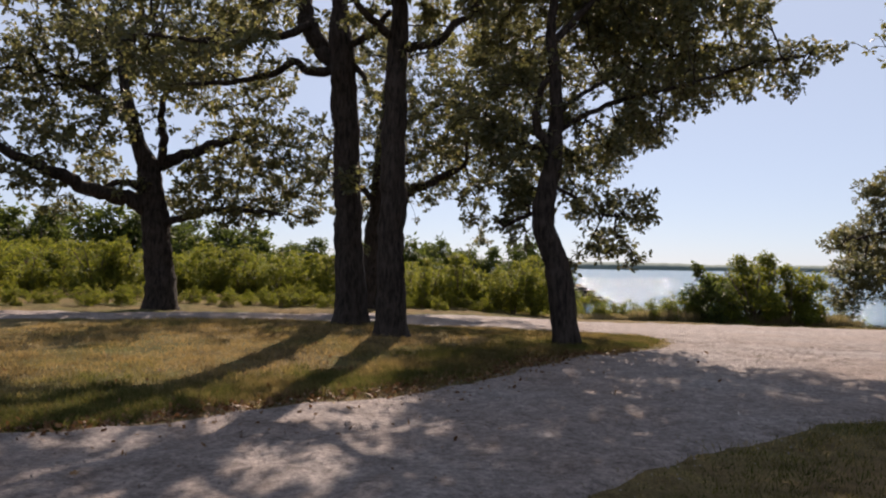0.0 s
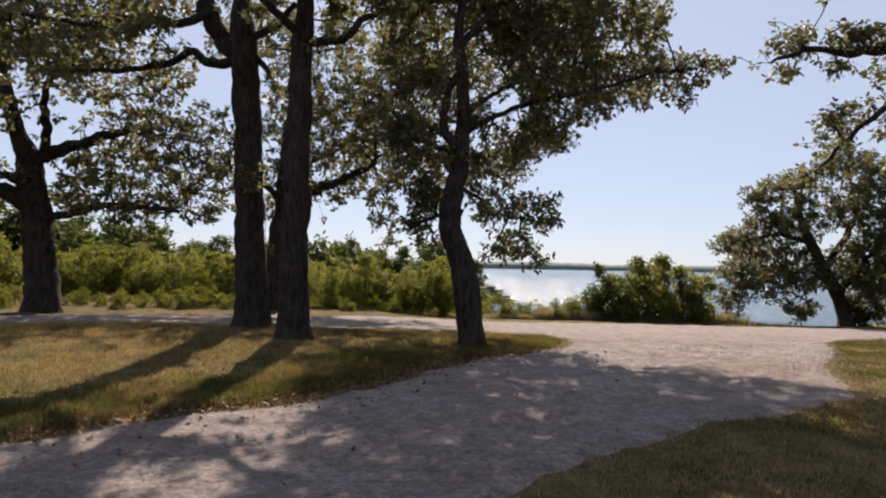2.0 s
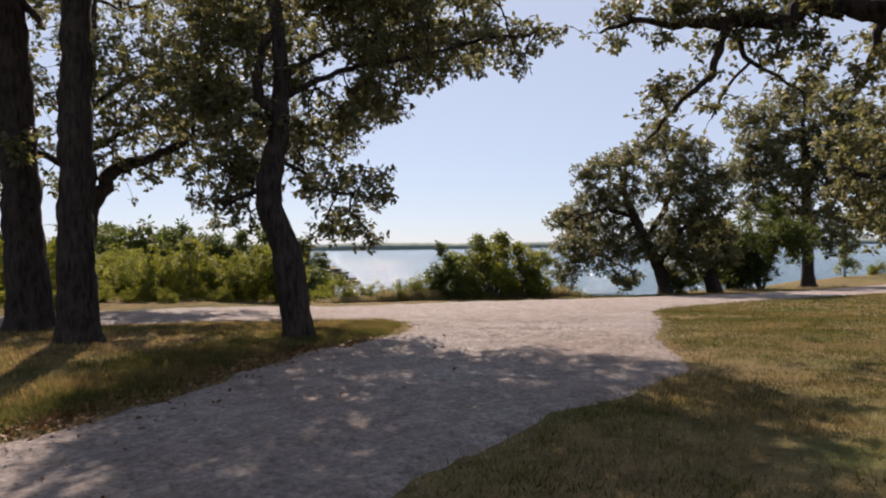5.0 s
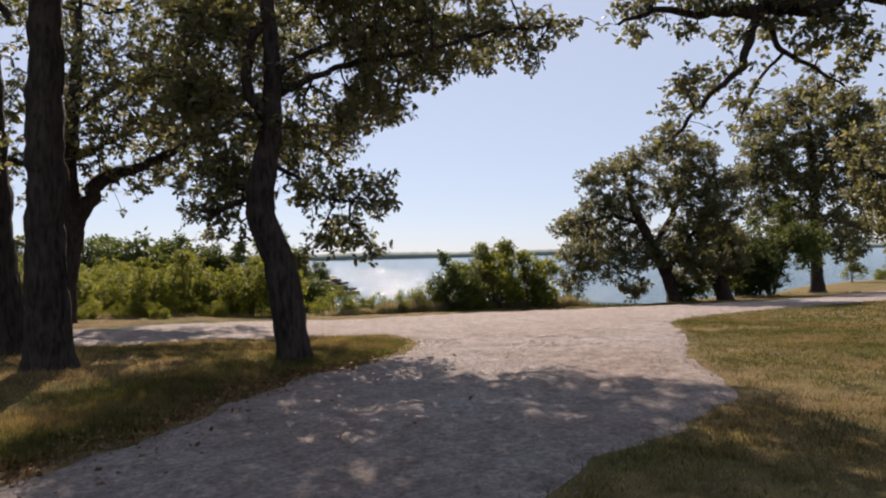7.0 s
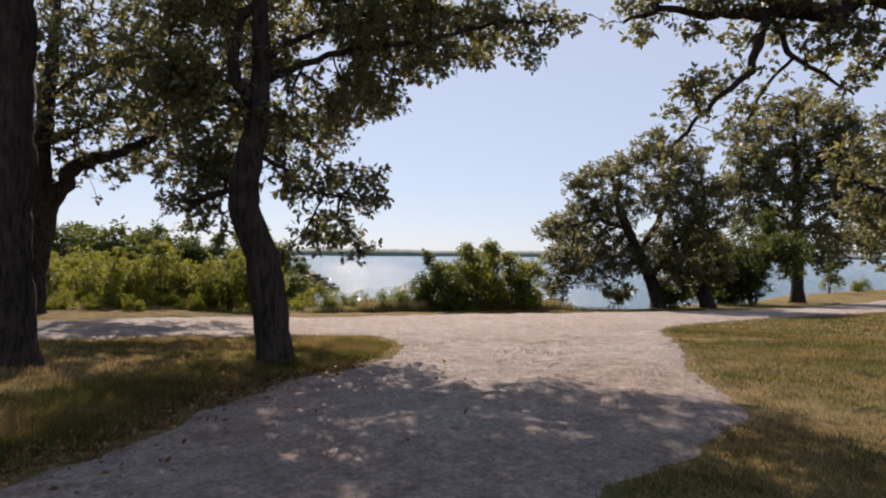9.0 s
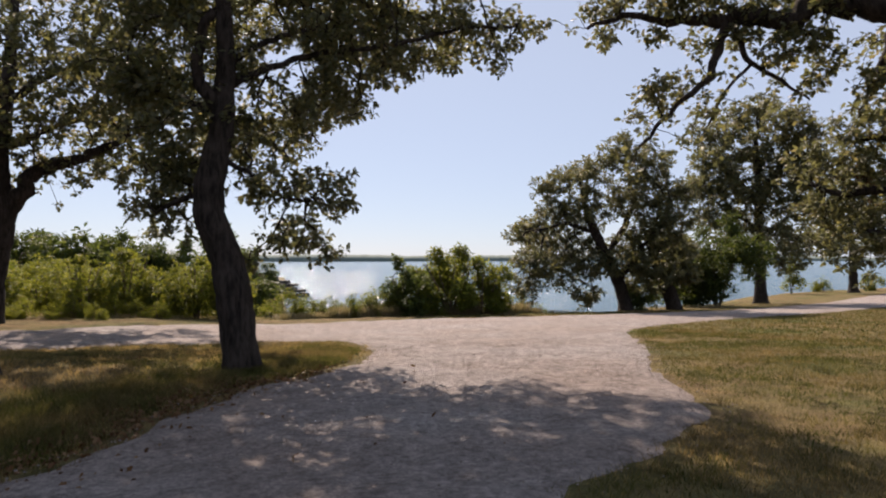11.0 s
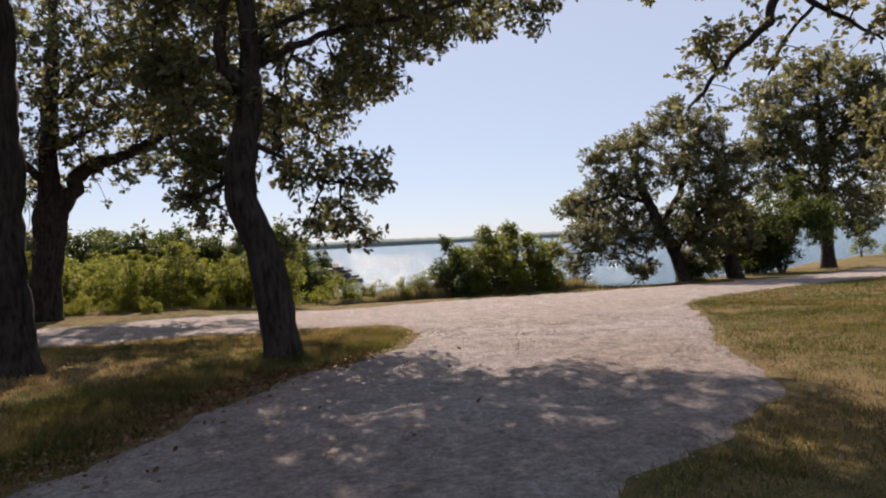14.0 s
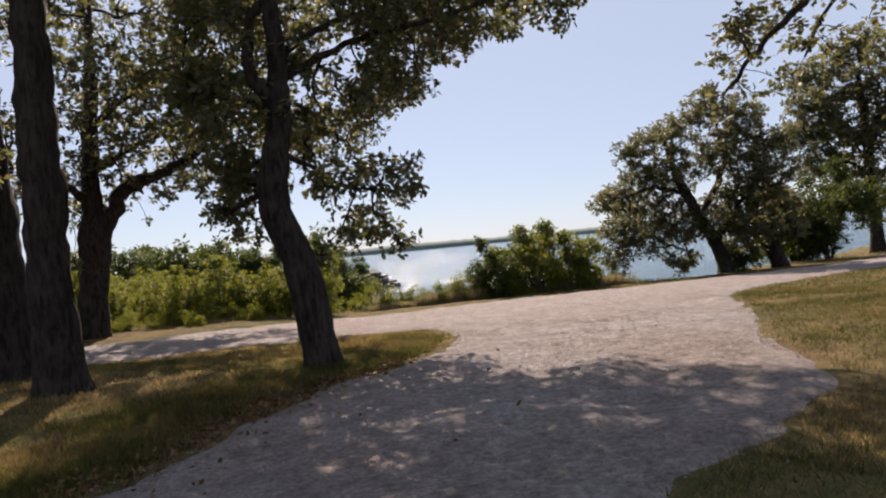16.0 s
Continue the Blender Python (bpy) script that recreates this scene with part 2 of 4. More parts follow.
def limb_mesh(name, line, sides=16, step=0.12, flare=0.0, rough=0.07, rng=None, gnarl=0.3):
    """A bent, tapering, gnarled stem along a line of (x, y, z, radius)."""
    c = resample(line, step)
    pos, rad = c[:, :3].copy(), np.maximum(c[:, 3], 0.008)
    way = np.concatenate(([0], np.cumsum(np.linalg.norm(np.diff(pos, axis=0), axis=1))))
    ease = np.clip(way / (0.25 * way[-1] + 1e-6), 0, 1)
    for wave in (0.45, 0.9, 1.7):
        for k in range(3):
            pos[:, k] += gnarl * (0.5 * rad + 0.012) * ease * np.sin(6.28 * way / wave + rng.uniform(0, 6.28))
    tan = np.gradient(pos, axis=0)
    tan /= np.linalg.norm(tan, axis=1)[:, None]
    side = np.cross(tan, (0.31, 0.95, 0.05))
    side /= np.linalg.norm(side, axis=1)[:, None]
    up = np.cross(tan, side)
    th = np.linspace(0, 2 * np.pi, sides, endpoint=False)
    along = np.concatenate(([0], np.cumsum(np.linalg.norm(np.diff(pos, axis=0), axis=1))))
    ph = rng.uniform(0, 6.28, 6)
    r = rad[:, None] * (1 + rough * np.sin(5 * th + ph[0] + 1.3 * along[:, None]) * np.sin(2.1 * along[:, None] + ph[1])
                        + rough * np.sin(3 * th + ph[2] - 0.8 * along[:, None]) + 0.5 * rough * np.sin(7 * th + ph[3] + 3.0 * along[:, None]))
    r += rough * 0.35 * rad[:, None] * rng.normal(0, 1, r.shape)
    if flare:
        r *= 1 + flare * np.exp(-along[:, None] / 0.22) * (1 + 0.5 * np.sin(5 * th + ph[4]))
    v = pos[:, None, :] + r[:, :, None] * (np.cos(th)[None, :, None] * side[:, None, :] + np.sin(th)[None, :, None] * up[:, None, :])
    n, k = r.shape
    i, j = np.meshgrid(np.arange(n - 1), np.arange(k), indexing="ij")
    j2 = (j + 1) % k
    loops = np.stack([i * k + j, i * k + j2, (i + 1) * k + j2, (i + 1) * k + j], -1).reshape(-1, 4)
    sizes = [4] * len(loops) + [k]
    return quick_mesh(name, v.reshape(-1, 3), sizes, np.concatenate([loops.ravel(), (n - 1) * k + np.arange(k)]), True)


def sample_clumps(clumps, count, rng, flat=0.75):
    c = np.asarray(clumps, float)
    w = c[:, 3] ** 1.8
    pick = rng.choice(len(c), count, p=w / w.sum())
    d = rng.normal(0, 1, (count, 3))
    d /= np.linalg.norm(d, axis=1)[:, None]
    d *= (rng.random(count) ** 0.45)[:, None] * c[pick, 3][:, None] * 1.22
    d[:, 2] *= flat
    return c[pick, :3] + d


def grow(nodes, ends, rng, step=0.28, wander=0.05):
    """Branches that reach from the limbs to every end point: nodes (x, y, z), parent numbers, and the number at each end."""
    pos, par = [np.array(p) for p in nodes], [-1] * len(nodes)
    path = [0.0] * len(nodes)
    base = np.array(nodes)
    todo = np.ones(len(ends), bool)
    cost = np.full(len(ends), 1e9)
    near = np.zeros(len(ends), int)
    for i in range(len(ends)):
        d = np.linalg.norm(base - ends[i], axis=1)
        near[i] = d.argmin()
        cost[i] = d[near[i]]
    tips = []
    for _ in range(len(ends)):
        i = int(np.where(todo, cost, 1e9).argmin())
        todo[i] = False
        a, b = pos[near[i]], ends[i]
        d = np.linalg.norm(b - a)
        k = max(1, int(math.ceil(d / step)))
        last = near[i]
        sag = rng.normal(0, wander, 3) * d + np.array((0, 0, 0.10 * d))
        fresh = []
        for s in range(1, k + 1):
            t = s / k
            q = a + (b - a) * t + sag * 4 * t * (1 - t) * 0.6 + (rng.normal(0, 0.02, 3) if s < k else 0)
            pos.append(q)
            par.append(last)
            path.append(path[last] + d / k)
            last = len(pos) - 1
            fresh.append(last)
        tips.append(last)
        for f in fresh:
            c = np.linalg.norm(ends - pos[f], axis=1) + 0.25 * path[f]
            better = c < cost
            cost[better], near[better] = c[better], f
    return np.array(pos), np.array(par), np.array(tips)


def twig_mesh(name, pos, par, first, thin, thick):
    """Thin tubes along all grown branches, thicker where more of them join."""
    load = np.zeros(len(pos))
    kids = np.zeros(len(pos), int)
    for i in range(len(pos) - 1, first - 1, -1):
        load[i] += 1 if kids[i] == 0 else 0
        if par[i] >= 0:
            load[par[i]] += load[i]
            kids[par[i]] += 1
    rad = np.minimum(thin * np.maximum(load, 1) ** 0.42, thick)
    verts, loops, at = [], [], 0
    child = np.arange(first, len(pos))
    a, b = pos[par[child]], pos[child]
    ra = np.minimum(np.where(par[child] >= first, rad[par[child]], rad[child] * 1.15), rad[child] * 1.5)
    t = b - a
    t /= np.maximum(np.linalg.norm(t, axis=1), 1e-6)[:, None]
    s = np.cross(t, (0.2, 0.3, 0.93))
    s /= np.maximum(np.linalg.norm(s, axis=1), 1e-6)[:, None]
    u = np.cross(t, s)
    k = 5
    th = np.linspace(0, 2 * np.pi, k, endpoint=False)
    ring = np.cos(th)[None, :, None] * s[:, None, :] + np.sin(th)[None, :, None] * u[:, None, :]
    v = np.concatenate([a[:, None, :] + ra[:, None, None] * ring, b[:, None, :] + rad[child][:, None, None] * ring], 1)
    j = np.arange(k)
    quad = np.stack([j, (j + 1) % k, k + (j + 1) % k, k + j], -1)
    loops = (np.arange(len(child))[:, None, None] * 2 * k + quad[None]).reshape(-1)
    return quick_mesh(name, v.reshape(-1, 3), [4] * (len(child) * k), loops, True)


LOBED = np.array([(0, 0), (0.10, 0.22), (0.34, 0.5), (0.17, 0.62), (0.22, 0.86), (0, 1), (-0.22, 0.86), (-0.17, 0.62), (-0.34, 0.5), (-0.10, 0.22)])
OVAL = np.array([(0, 0), (0.2, 0.35), (0.16, 0.7), (0, 1), (-0.16, 0.7), (-0.2, 0.35)])
SLIM = np.array([(0, 0), (0.13, 0.5), (0, 1), (-0.13, 0.5)])


def leaf_mesh(name, centres, per, spread, size, outline, rng, droop=0.25):
    """Rosettes of single leaves that point outwards from the twig ends."""
    n = len(centres) * per
    way = rng.normal(0, 1, (n, 3)) * (1, 1, 0.7) - (0, 0, droop)
    way /= np.linalg.norm(way, axis=1)[:, None]
    c = np.repeat(centres, per, axis=0) + way * spread * rng.random((n, 1)) + rng.normal(0, 0.25 * spread, (n, 3))
    normal = rng.normal(0, 0.7, (n, 3)) + (0, 0, 0.9)
    normal -= way * np.sum(way * normal, axis=1)[:, None]
    normal /= np.linalg.norm(normal, axis=1)[:, None]
    side = np.cross(way, normal)
    s = size * rng.uniform(0.65, 1.25, n)
    k = len(outline)
    curl = 0.18 * (outline[:, 1] ** 2) - 0.25 * np.abs(outline[:, 0])
    v = c[:, None, :] + s[:, None, None] * (outline[None, :, :1] * side[:, None, :] + outline[None, :, 1:] * way[:, None, :] - curl[None, :, None] * normal[:, None, :])
    return quick_mesh(name, v.reshape(-1, 3), [k] * n, np.arange(n * k))


def tree(name, label, trunk, limbs, clumps, ends, per, size, seed, outline=LOBED, spread=0.15, thin=0.006, thick=0.06, leaf=OAK_LEAF, bark=BARK, step=0.28, flare=0.45, gnarl=0.3, category="tree", group="", sides=18):
    """A tree: gnarled trunk and limbs along their lines, grown branches, and leaves in clumps."""
    rng = np.random.default_rng(seed)
    root = new(name)
    root.location = trunk[0][:3]
    tagged(root, label, category, group)
    t = [list(p) for p in trunk]
    t[0][2] -= 0.12
    part("trunk", limb_mesh("trunk", t, sides, max(0.06, trunk[0][3] * 0.4), flare, 0.06, rng, 0.1), bark, root)
    nodes = [p[:3] for p in resample(trunk, 0.5)[2:]]
    for line in limbs:
        part("limb", limb_mesh("limb", line, 10, max(0.05, line[0][3] * 0.6), 0, 0.08, rng, gnarl), bark, root)
        nodes += [p[:3] for p in resample(line, 0.35)[1:]]
    high = [p for p in nodes if p[2] > trunk[0][2] + 0.22 * (max(q[2] for q in nodes) - trunk[0][2])]
    targets = sample_clumps(clumps, ends, rng)
    for line in limbs:
        outer = resample(line, 0.3)[:, :3]
        outer = outer[len(outer) // 3:]
        targets = np.vstack([targets, np.repeat(outer, 3, axis=0) + rng.normal(0, 2.6 * size, (3 * len(outer), 3))])
    pos, par, tips = grow(high, targets, rng, step)
    tagged(part("branch_network", twig_mesh("branch_network", pos, par, len(high), thin, thick), bark, root), kind="stuff")
    tagged(part("crown", leaf_mesh("crown", pos[tips], per, spread, size, outline, rng), leaf, root), kind="stuff")
    return root


# ---- ground, drive, water, far shore ----
def axis(lo, hi, step, limit, growth=1.09):
    out = list(np.arange(lo, hi + step / 2, step))
    for sign, start in ((1, hi), (-1, lo)):
        s, v = step, start
        while abs(v) < limit:
            s *= growth
            v += sign * s
            out.append(v)
    return np.array(sorted(out))


def sheet(name, X, Y, Z):
    n, m = X.shape
    i, j = np.meshgrid(np.arange(n - 1), np.arange(m - 1), indexing="ij")
    loops = np.stack([i * m + j, (i + 1) * m + j, (i + 1) * m + j + 1, i * m + j + 1], -1)
    return quick_mesh(name, np.stack([X, Y, Z], -1).reshape(-1, 3), [4] * ((n - 1) * (m - 1)), loops.ravel(), True)


def rough_ground(x, y):
    return 0.018 * np.sin(2.3 * x + 1.1 * np.sin(1.7 * y)) * np.sin(2.9 * y + 0.7) + 0.012 * np.sin(5.1 * x + 2 * np.sin(4.3 * y))


gx, gy = np.meshgrid(axis(-14, 30, 0.25, 4300), axis(-4, 34, 0.25, 4300), indexing="ij")
near_fade = np.clip(1.5 - np.hypot(gx, gy - 10) / 40, 0, 1)
ground = part("ground", sheet("ground", gx, gy, height(gx, gy) + rough_ground(gx, gy) * near_fade), SOIL)
tagged(ground, "mown dry brown and green grass sloping to the lake", "ground", kind="structure")

LEFT_EDGE = [(-40, 6), (-14, 5.4), (-6, 5.5), (-2.8, 6.2), (-1.5, 7.4), (-0.4, 8.15), (0.6, 9.15), (1.5, 10.4), (2.4, 11.4), (3.7, 12.1), (4.6, 13.1), (5.2, 14.8), (5.5, 16.6), (5.6, 19.5), (6, 22)]
RIGHT_EDGE = [(-40, -3), (-14, -1.6), (-6, -0.2), (-1.5, 1.6), (0.6, 3.6), (1.75, 4.9), (2.4, 5.6), (3.3, 6.3), (4.5, 6.9), (5.8, 7.4), (7.0, 7.9), (7.9, 9.4), (9.15, 11.1), (11.2, 13.6), (14.2, 17.7), (16.5, 20.8), (18, 23)]
NEAR_EDGE = [(-60, 8), (-30, 12.5), (-14, 14.9), (-8, 15.9), (-5.2, 16.4), (-2.4, 16.6), (-0.7, 16.9), (1.4, 17.3), (5.2, 17.7), (10, 17.2), (14.1, 17.84), (17.5, 19.5), (23.7, 21.5), (32.5, 23.7), (48, 29), (75, 38)]
FAR_EDGE = [(-60, 12), (-30, 15.5), (-14, 17.2), (-8.7, 17.9), (-6.3, 19.4), (-2.9, 20.8), (-1.2, 22.4), (1.5, 23.9), (9.9, 27.6), (17.3, 27.4), (25.3, 27.6), (35, 30), (46, 35), (75, 47)]


def strip_road(name, one, two, lift, along, across, rng):
    a, b = resample(one, 0.3), resample(two, 0.3)
    s = np.linspace(0, 1, along)
    pick = lambda c: np.stack([np.interp(s, np.linspace(0, 1, len(c)), c[:, k]) for k in (0, 1)], -1)
    # even steps by the way walked along each edge
    a, b = pick(a), pick(b)
    def ragged(n):
        out = np.zeros((n, 2))
        for cell, size in ((60, 0.10), (20, 0.05), (7, 0.04)):
            k = n // cell + 2
            knots = rng.normal(0, size, (k, 2))
            out += np.stack([np.interp(np.arange(n) / cell, np.arange(k), knots[:, c]) for c in (0, 1)], -1)
        return out

    na, nb = ragged(along), ragged(along)
    t = np.linspace(0, 1, across)
    wa, wb = np.clip(1 - t * 6, 0, 1), np.clip(1 - (1 - t) * 6, 0, 1)
    X = a[:, None, 0] + (b - a)[:, None, 0] * t + na[:, None, 0] * wa + nb[:, None, 0] * wb
    Y = a[:, None, 1] + (b - a)[:, None, 1] * t + na[:, None, 1] * wa + nb[:, None, 1] * wb
    fringe = rng.normal(0, 0.085, (2, along, 2))
    X[:, 0] += fringe[0, :, 0]
    Y[:, 0] += fringe[0, :, 1]
    X[:, -1] += fringe[1, :, 0]
    Y[:, -1] += fringe[1, :, 1]
    a, b = a + na, b + nb
    edge = np.clip(np.minimum(t, 1 - t) * 14, 0, 1)
    if name == "road":
        edge = np.where((X > 6.2) & (X < 13.4) & (t < 0.5), 1.0, edge)
    crown = lift + 0.035 * edge + 0.012 * np.sin(X * 1.9 + np.sin(Y)) * np.sin(Y * 2.3) * edge - 0.03 * (1 - edge)
    fade = np.clip(1.5 - np.hypot(X, Y - 10) / 40, 0, 1)
    return sheet(name, X, Y, height(X, Y) + rough_ground(X, Y) * fade + crown), np.concatenate([a, b[::-1]])


road_rng = np.random.default_rng(3)
drive_me, DRIVE_RING = strip_road("drive", LEFT_EDGE, RIGHT_EDGE, 0.0, 1300, 44, road_rng)
tagged(part("gravel_drive", drive_me, GRAVEL), "pale crushed gravel drive with loose pebbles", "drive", kind="structure")
road_me, ROAD_RING = strip_road("road", NEAR_EDGE, FAR_EDGE, 0.006, 900, 24, road_rng)
tagged(part("gravel_road", road_me, GRAVEL), "pale dusty gravel road crossing above the lake", "road", kind="structure")

LAKE = -7.0
wx, wy = np.meshgrid(axis(0, 120, 12, 4800, 1.25), axis(30, 200, 10, 4800, 1.25), indexing="ij")
lake = part("water", sheet("water", np.clip(wx, -400, 4800), np.clip(wy, 18, 4800), np.full(wx.shape, LAKE)), WATER)
tagged(lake, "blue lake water glittering in low sun", "lake", kind="structure")


def far_shore():
    """A long low wooded shore across the lake."""
    az = np.radians(np.linspace(-50, 62, 340))
    rng = np.random.default_rng(8)
    ridge = 22 + 3 * np.sin(az * 9) + 2 * np.sin(az * 23 + 1) + rng.normal(0, 0.8, len(az))
    ridge *= np.clip((math.radians(62) - az) / 0.22, 0.05, 1)
    rows = []
    for d, h in ((2900, -8), (2905, 0.45), (2960, 0.85), (3060, 1.0), (3500, 0.7), (3900, 0.0)):
        z = np.full(len(az), float(h)) if h < 0 else LAKE + (ridge + 7) * h
        rows.append(np.stack([1.2 + d * np.sin(az), 3 + d * np.cos(az), z], -1))
    r = np.array(rows)
    return sheet("far_shore", r[:, :, 0], r[:, :, 1], r[:, :, 2])


tagged(part("backdrop", far_shore(), FAR_WOOD), "long low wooded shore across the lake, tinted blue for haze", "far shore", kind="structure")


# ---- trees ----
lean_trunk = [(2.76, 12.79, -0.09, 0.278), (2.71, 12.80, 0.33, 0.244), (2.65, 12.81, 0.91, 0.236), (2.59, 12.82, 1.39, 0.232), (2.40, 12.85, 1.96, 0.219), (2.30, 12.87, 2.45, 0.211), (2.33, 12.86, 2.85, 0.202), (2.42, 12.85, 3.34, 0.177), (2.49, 12.84, 3.92, 0.143), (2.50, 12.83, 4.57, 0.125), (2.45, 12.84, 5.30, 0.11), (2.39, 12.85, 6.19, 0.09), (2.6, 12.85, 7.4, 0.065), (3.0, 12.9, 8.6, 0.04)]
lean_limbs = [
    [(2.43, 12.85, 3.75, 0.101), (2.21, 12.78, 4.04, 0.093), (2.11, 12.69, 4.28, 0.084), (2.15, 12.59, 4.69, 0.067), (2.28, 12.46, 5.06, 0.051)],
    [(2.47, 12.84, 4.08, 0.07), (3.15, 13.0, 4.5, 0.052), (4.1, 13.0, 4.86, 0.042), (5.2, 12.85, 5.1, 0.034), (6.1, 12.4, 5.35, 0.028), (7.0, 12.4, 5.48, 0.025)],
    [(2.48, 12.84, 4.4, 0.06), (3.4, 13.7, 5.2, 0.045), (4.9, 14.8, 6.0, 0.035), (6.3, 15.6, 6.7, 0.03)],
    [(2.42, 12.85, 5.8, 0.08), (3.4, 12.9, 6.8, 0.06), (4.8, 12.9, 7.7, 0.04), (5.6, 12.8, 8.6, 0.025)],
    [(2.39, 12.85, 3.10, 0.045), (2.78, 12.75, 2.9, 0.034), (3.22, 12.9, 2.62, 0.026), (3.73, 13.0, 2.5, 0.016)],
    [(2.35, 12.86, 2.61, 0.059), (2.06, 13.16, 2.54, 0.042), (1.69, 13.47, 2.38, 0.030)],
    [(2.45, 12.84, 3.67, 0.076), (1.91, 13.33, 3.97, 0.059), (1.45, 13.81, 4.28, 0.038)],
]
lean_low = [
    (3.4, 13.0, 2.7, 0.39), (4.0, 13.2, 2.7, 0.45), (4.3, 13.3, 2.5, 0.29), (3.9, 13.8, 2.1, 0.42), (3.3, 13.3, 1.9, 0.36),
    (4.2, 13.7, 1.8, 0.30), (3.0, 13.9, 1.6, 0.19), (2.9, 12.7, 2.6, 0.29), (4.5, 13.7, 3.0, 0.19), (1.9, 13.3, 2.9, 0.35),
    (1.7, 14.0, 2.5, 0.33), (1.9, 13.5, 2.1, 0.23), (2.0, 12.8, 3.6, 0.50), (2.8, 13.3, 3.6, 0.47), (1.7, 13.1, 3.3, 0.43),
    (3.5, 12.9, 3.9, 0.52), (2.4, 13.8, 3.0, 0.29), (1.8, 13.2, 4.2, 0.55), (2.9, 13.2, 4.4, 0.56),
]
lean_high = [
    (4.3, 13.8, 4.7, 0.52), (4.8, 14.0, 4.3, 0.34), (5.4, 14.0, 5.1, 0.49), (4.2, 13.7, 5.4, 0.56), (5.6, 14.2, 5.8, 0.55),
    (6.5, 14.2, 5.5, 0.41), (7.0, 14.3, 6.1, 0.46), (7.8, 14.4, 5.6, 0.29), (8.1, 14.6, 6.3, 0.43), (8.8, 14.6, 6.5, 0.24),
    (1.3, 13.7, 4.2, 0.45), (2.1, 13.4, 5.4, 0.69), (3.4, 13.5, 6.4, 0.82), (4.8, 13.5, 6.5, 0.74), (6.7, 14.2, 7.0, 0.56),
    (1.5, 13.3, 5.1, 0.53), (2.7, 13.1, 7.0, 0.78), (3.5, 13.7, 6.4, 0.61),
]


def drawn(clumps, factor, swell=1.0):
    """Clumps moved towards or away from the middle of the lawn, keeping their bearing."""
    mid = np.array((1.2, 3.0, 1.62))
    return [(*(mid + factor * (np.array(c[:3]) - mid)), c[3] * factor * swell) for c in clumps]


lean_reach = drawn([c for c in lean_high if c[0] > 6.8], 0.85, 1.25) + drawn([c for c in lean_high if 4.0 < c[0] <= 6.8], 0.92)
lean_back = drawn([c for c in lean_high if 4.0 < c[0] <= 7.0], 1.13, 1.0)
lean_inner = [c for c in lean_high if c[0] <= 4.0]
lean_deep = [
    (3.3, 14.3, 3.2, 0.45), (4.0, 14.8, 3.8, 0.5), (4.6, 15.0, 4.6, 0.5), (2.0, 14.3, 3.0, 0.45), (1.5, 14.8, 3.9, 0.45), (1.0, 14.6, 4.6, 0.5),
    (3.0, 16.5, 4.0, 0.6), (4.2, 17.3, 4.4, 0.6), (5.0, 17.0, 4.9, 0.6),
]
lean_top = [
    (4.6, 12.8, 7.2, 0.9), (5.7, 13.0, 7.5, 0.9), (3.4, 12.9, 7.8, 1.0), (2.2, 12.7, 7.9, 0.9), (5.0, 13.2, 8.4, 1.0), (6.1, 12.7, 8.0, 0.8), (3.9, 13.1, 9.0, 1.0), (2.8, 13.0, 9.4, 0.9), (5.6, 12.6, 9.2, 0.9),
    (1.4, 13.0, 7.4, 0.7), (4.5, 12.4, 9.9, 0.9), (6.0, 13.4, 8.8, 0.8), (3.3, 12.5, 10.3, 0.8), (5.4, 12.9, 10.2, 0.7), (6.3, 14.0, 7.3, 0.7), (5.4, 14.6, 7.0, 0.8), (4.3, 14.8, 6.8, 0.8),
]
# Leaf clumps added high, mostly out of view, to shade the drive.
lean_shade_clumps = [
    (1.8, 14.1, 7.5, 0.75), (3.0, 14.3, 7.7, 0.8), (4.2, 14.2, 7.5, 0.8), (5.4, 14.4, 7.8, 0.7), (1.7, 15.2, 7.9, 0.75), (2.9, 15.5, 8.1, 0.85), (4.2, 15.3, 8.0, 0.85), (5.5, 15.4, 7.6, 0.75),
    (2.0, 16.3, 7.6, 0.8), (3.2, 16.6, 7.8, 0.85), (4.5, 16.4, 7.5, 0.8), (5.7, 16.5, 7.1, 0.75), (2.6, 17.3, 6.9, 0.75), (4.0, 17.4, 6.9, 0.8), (5.4, 17.3, 6.6, 0.75), (6.6, 17.0, 6.4, 0.7), (6.9, 16.0, 6.9, 0.6),
    (1.3, 16.6, 6.6, 0.7), (1.6, 17.6, 7.4, 0.8), (2.2, 17.9, 6.6, 0.8), (3.2, 18.2, 6.4, 0.8), (1.4, 15.0, 6.7, 0.6),
]
tree("oak_tree", "leaning oak with bent dark trunk and long side branch", lean_trunk, lean_limbs, lean_low + lean_inner + lean_reach + lean_back + lean_deep + lean_top + lean_shade_clumps, 6300, 11, 0.108, 11, spread=0.07, group="oaks above the lake")

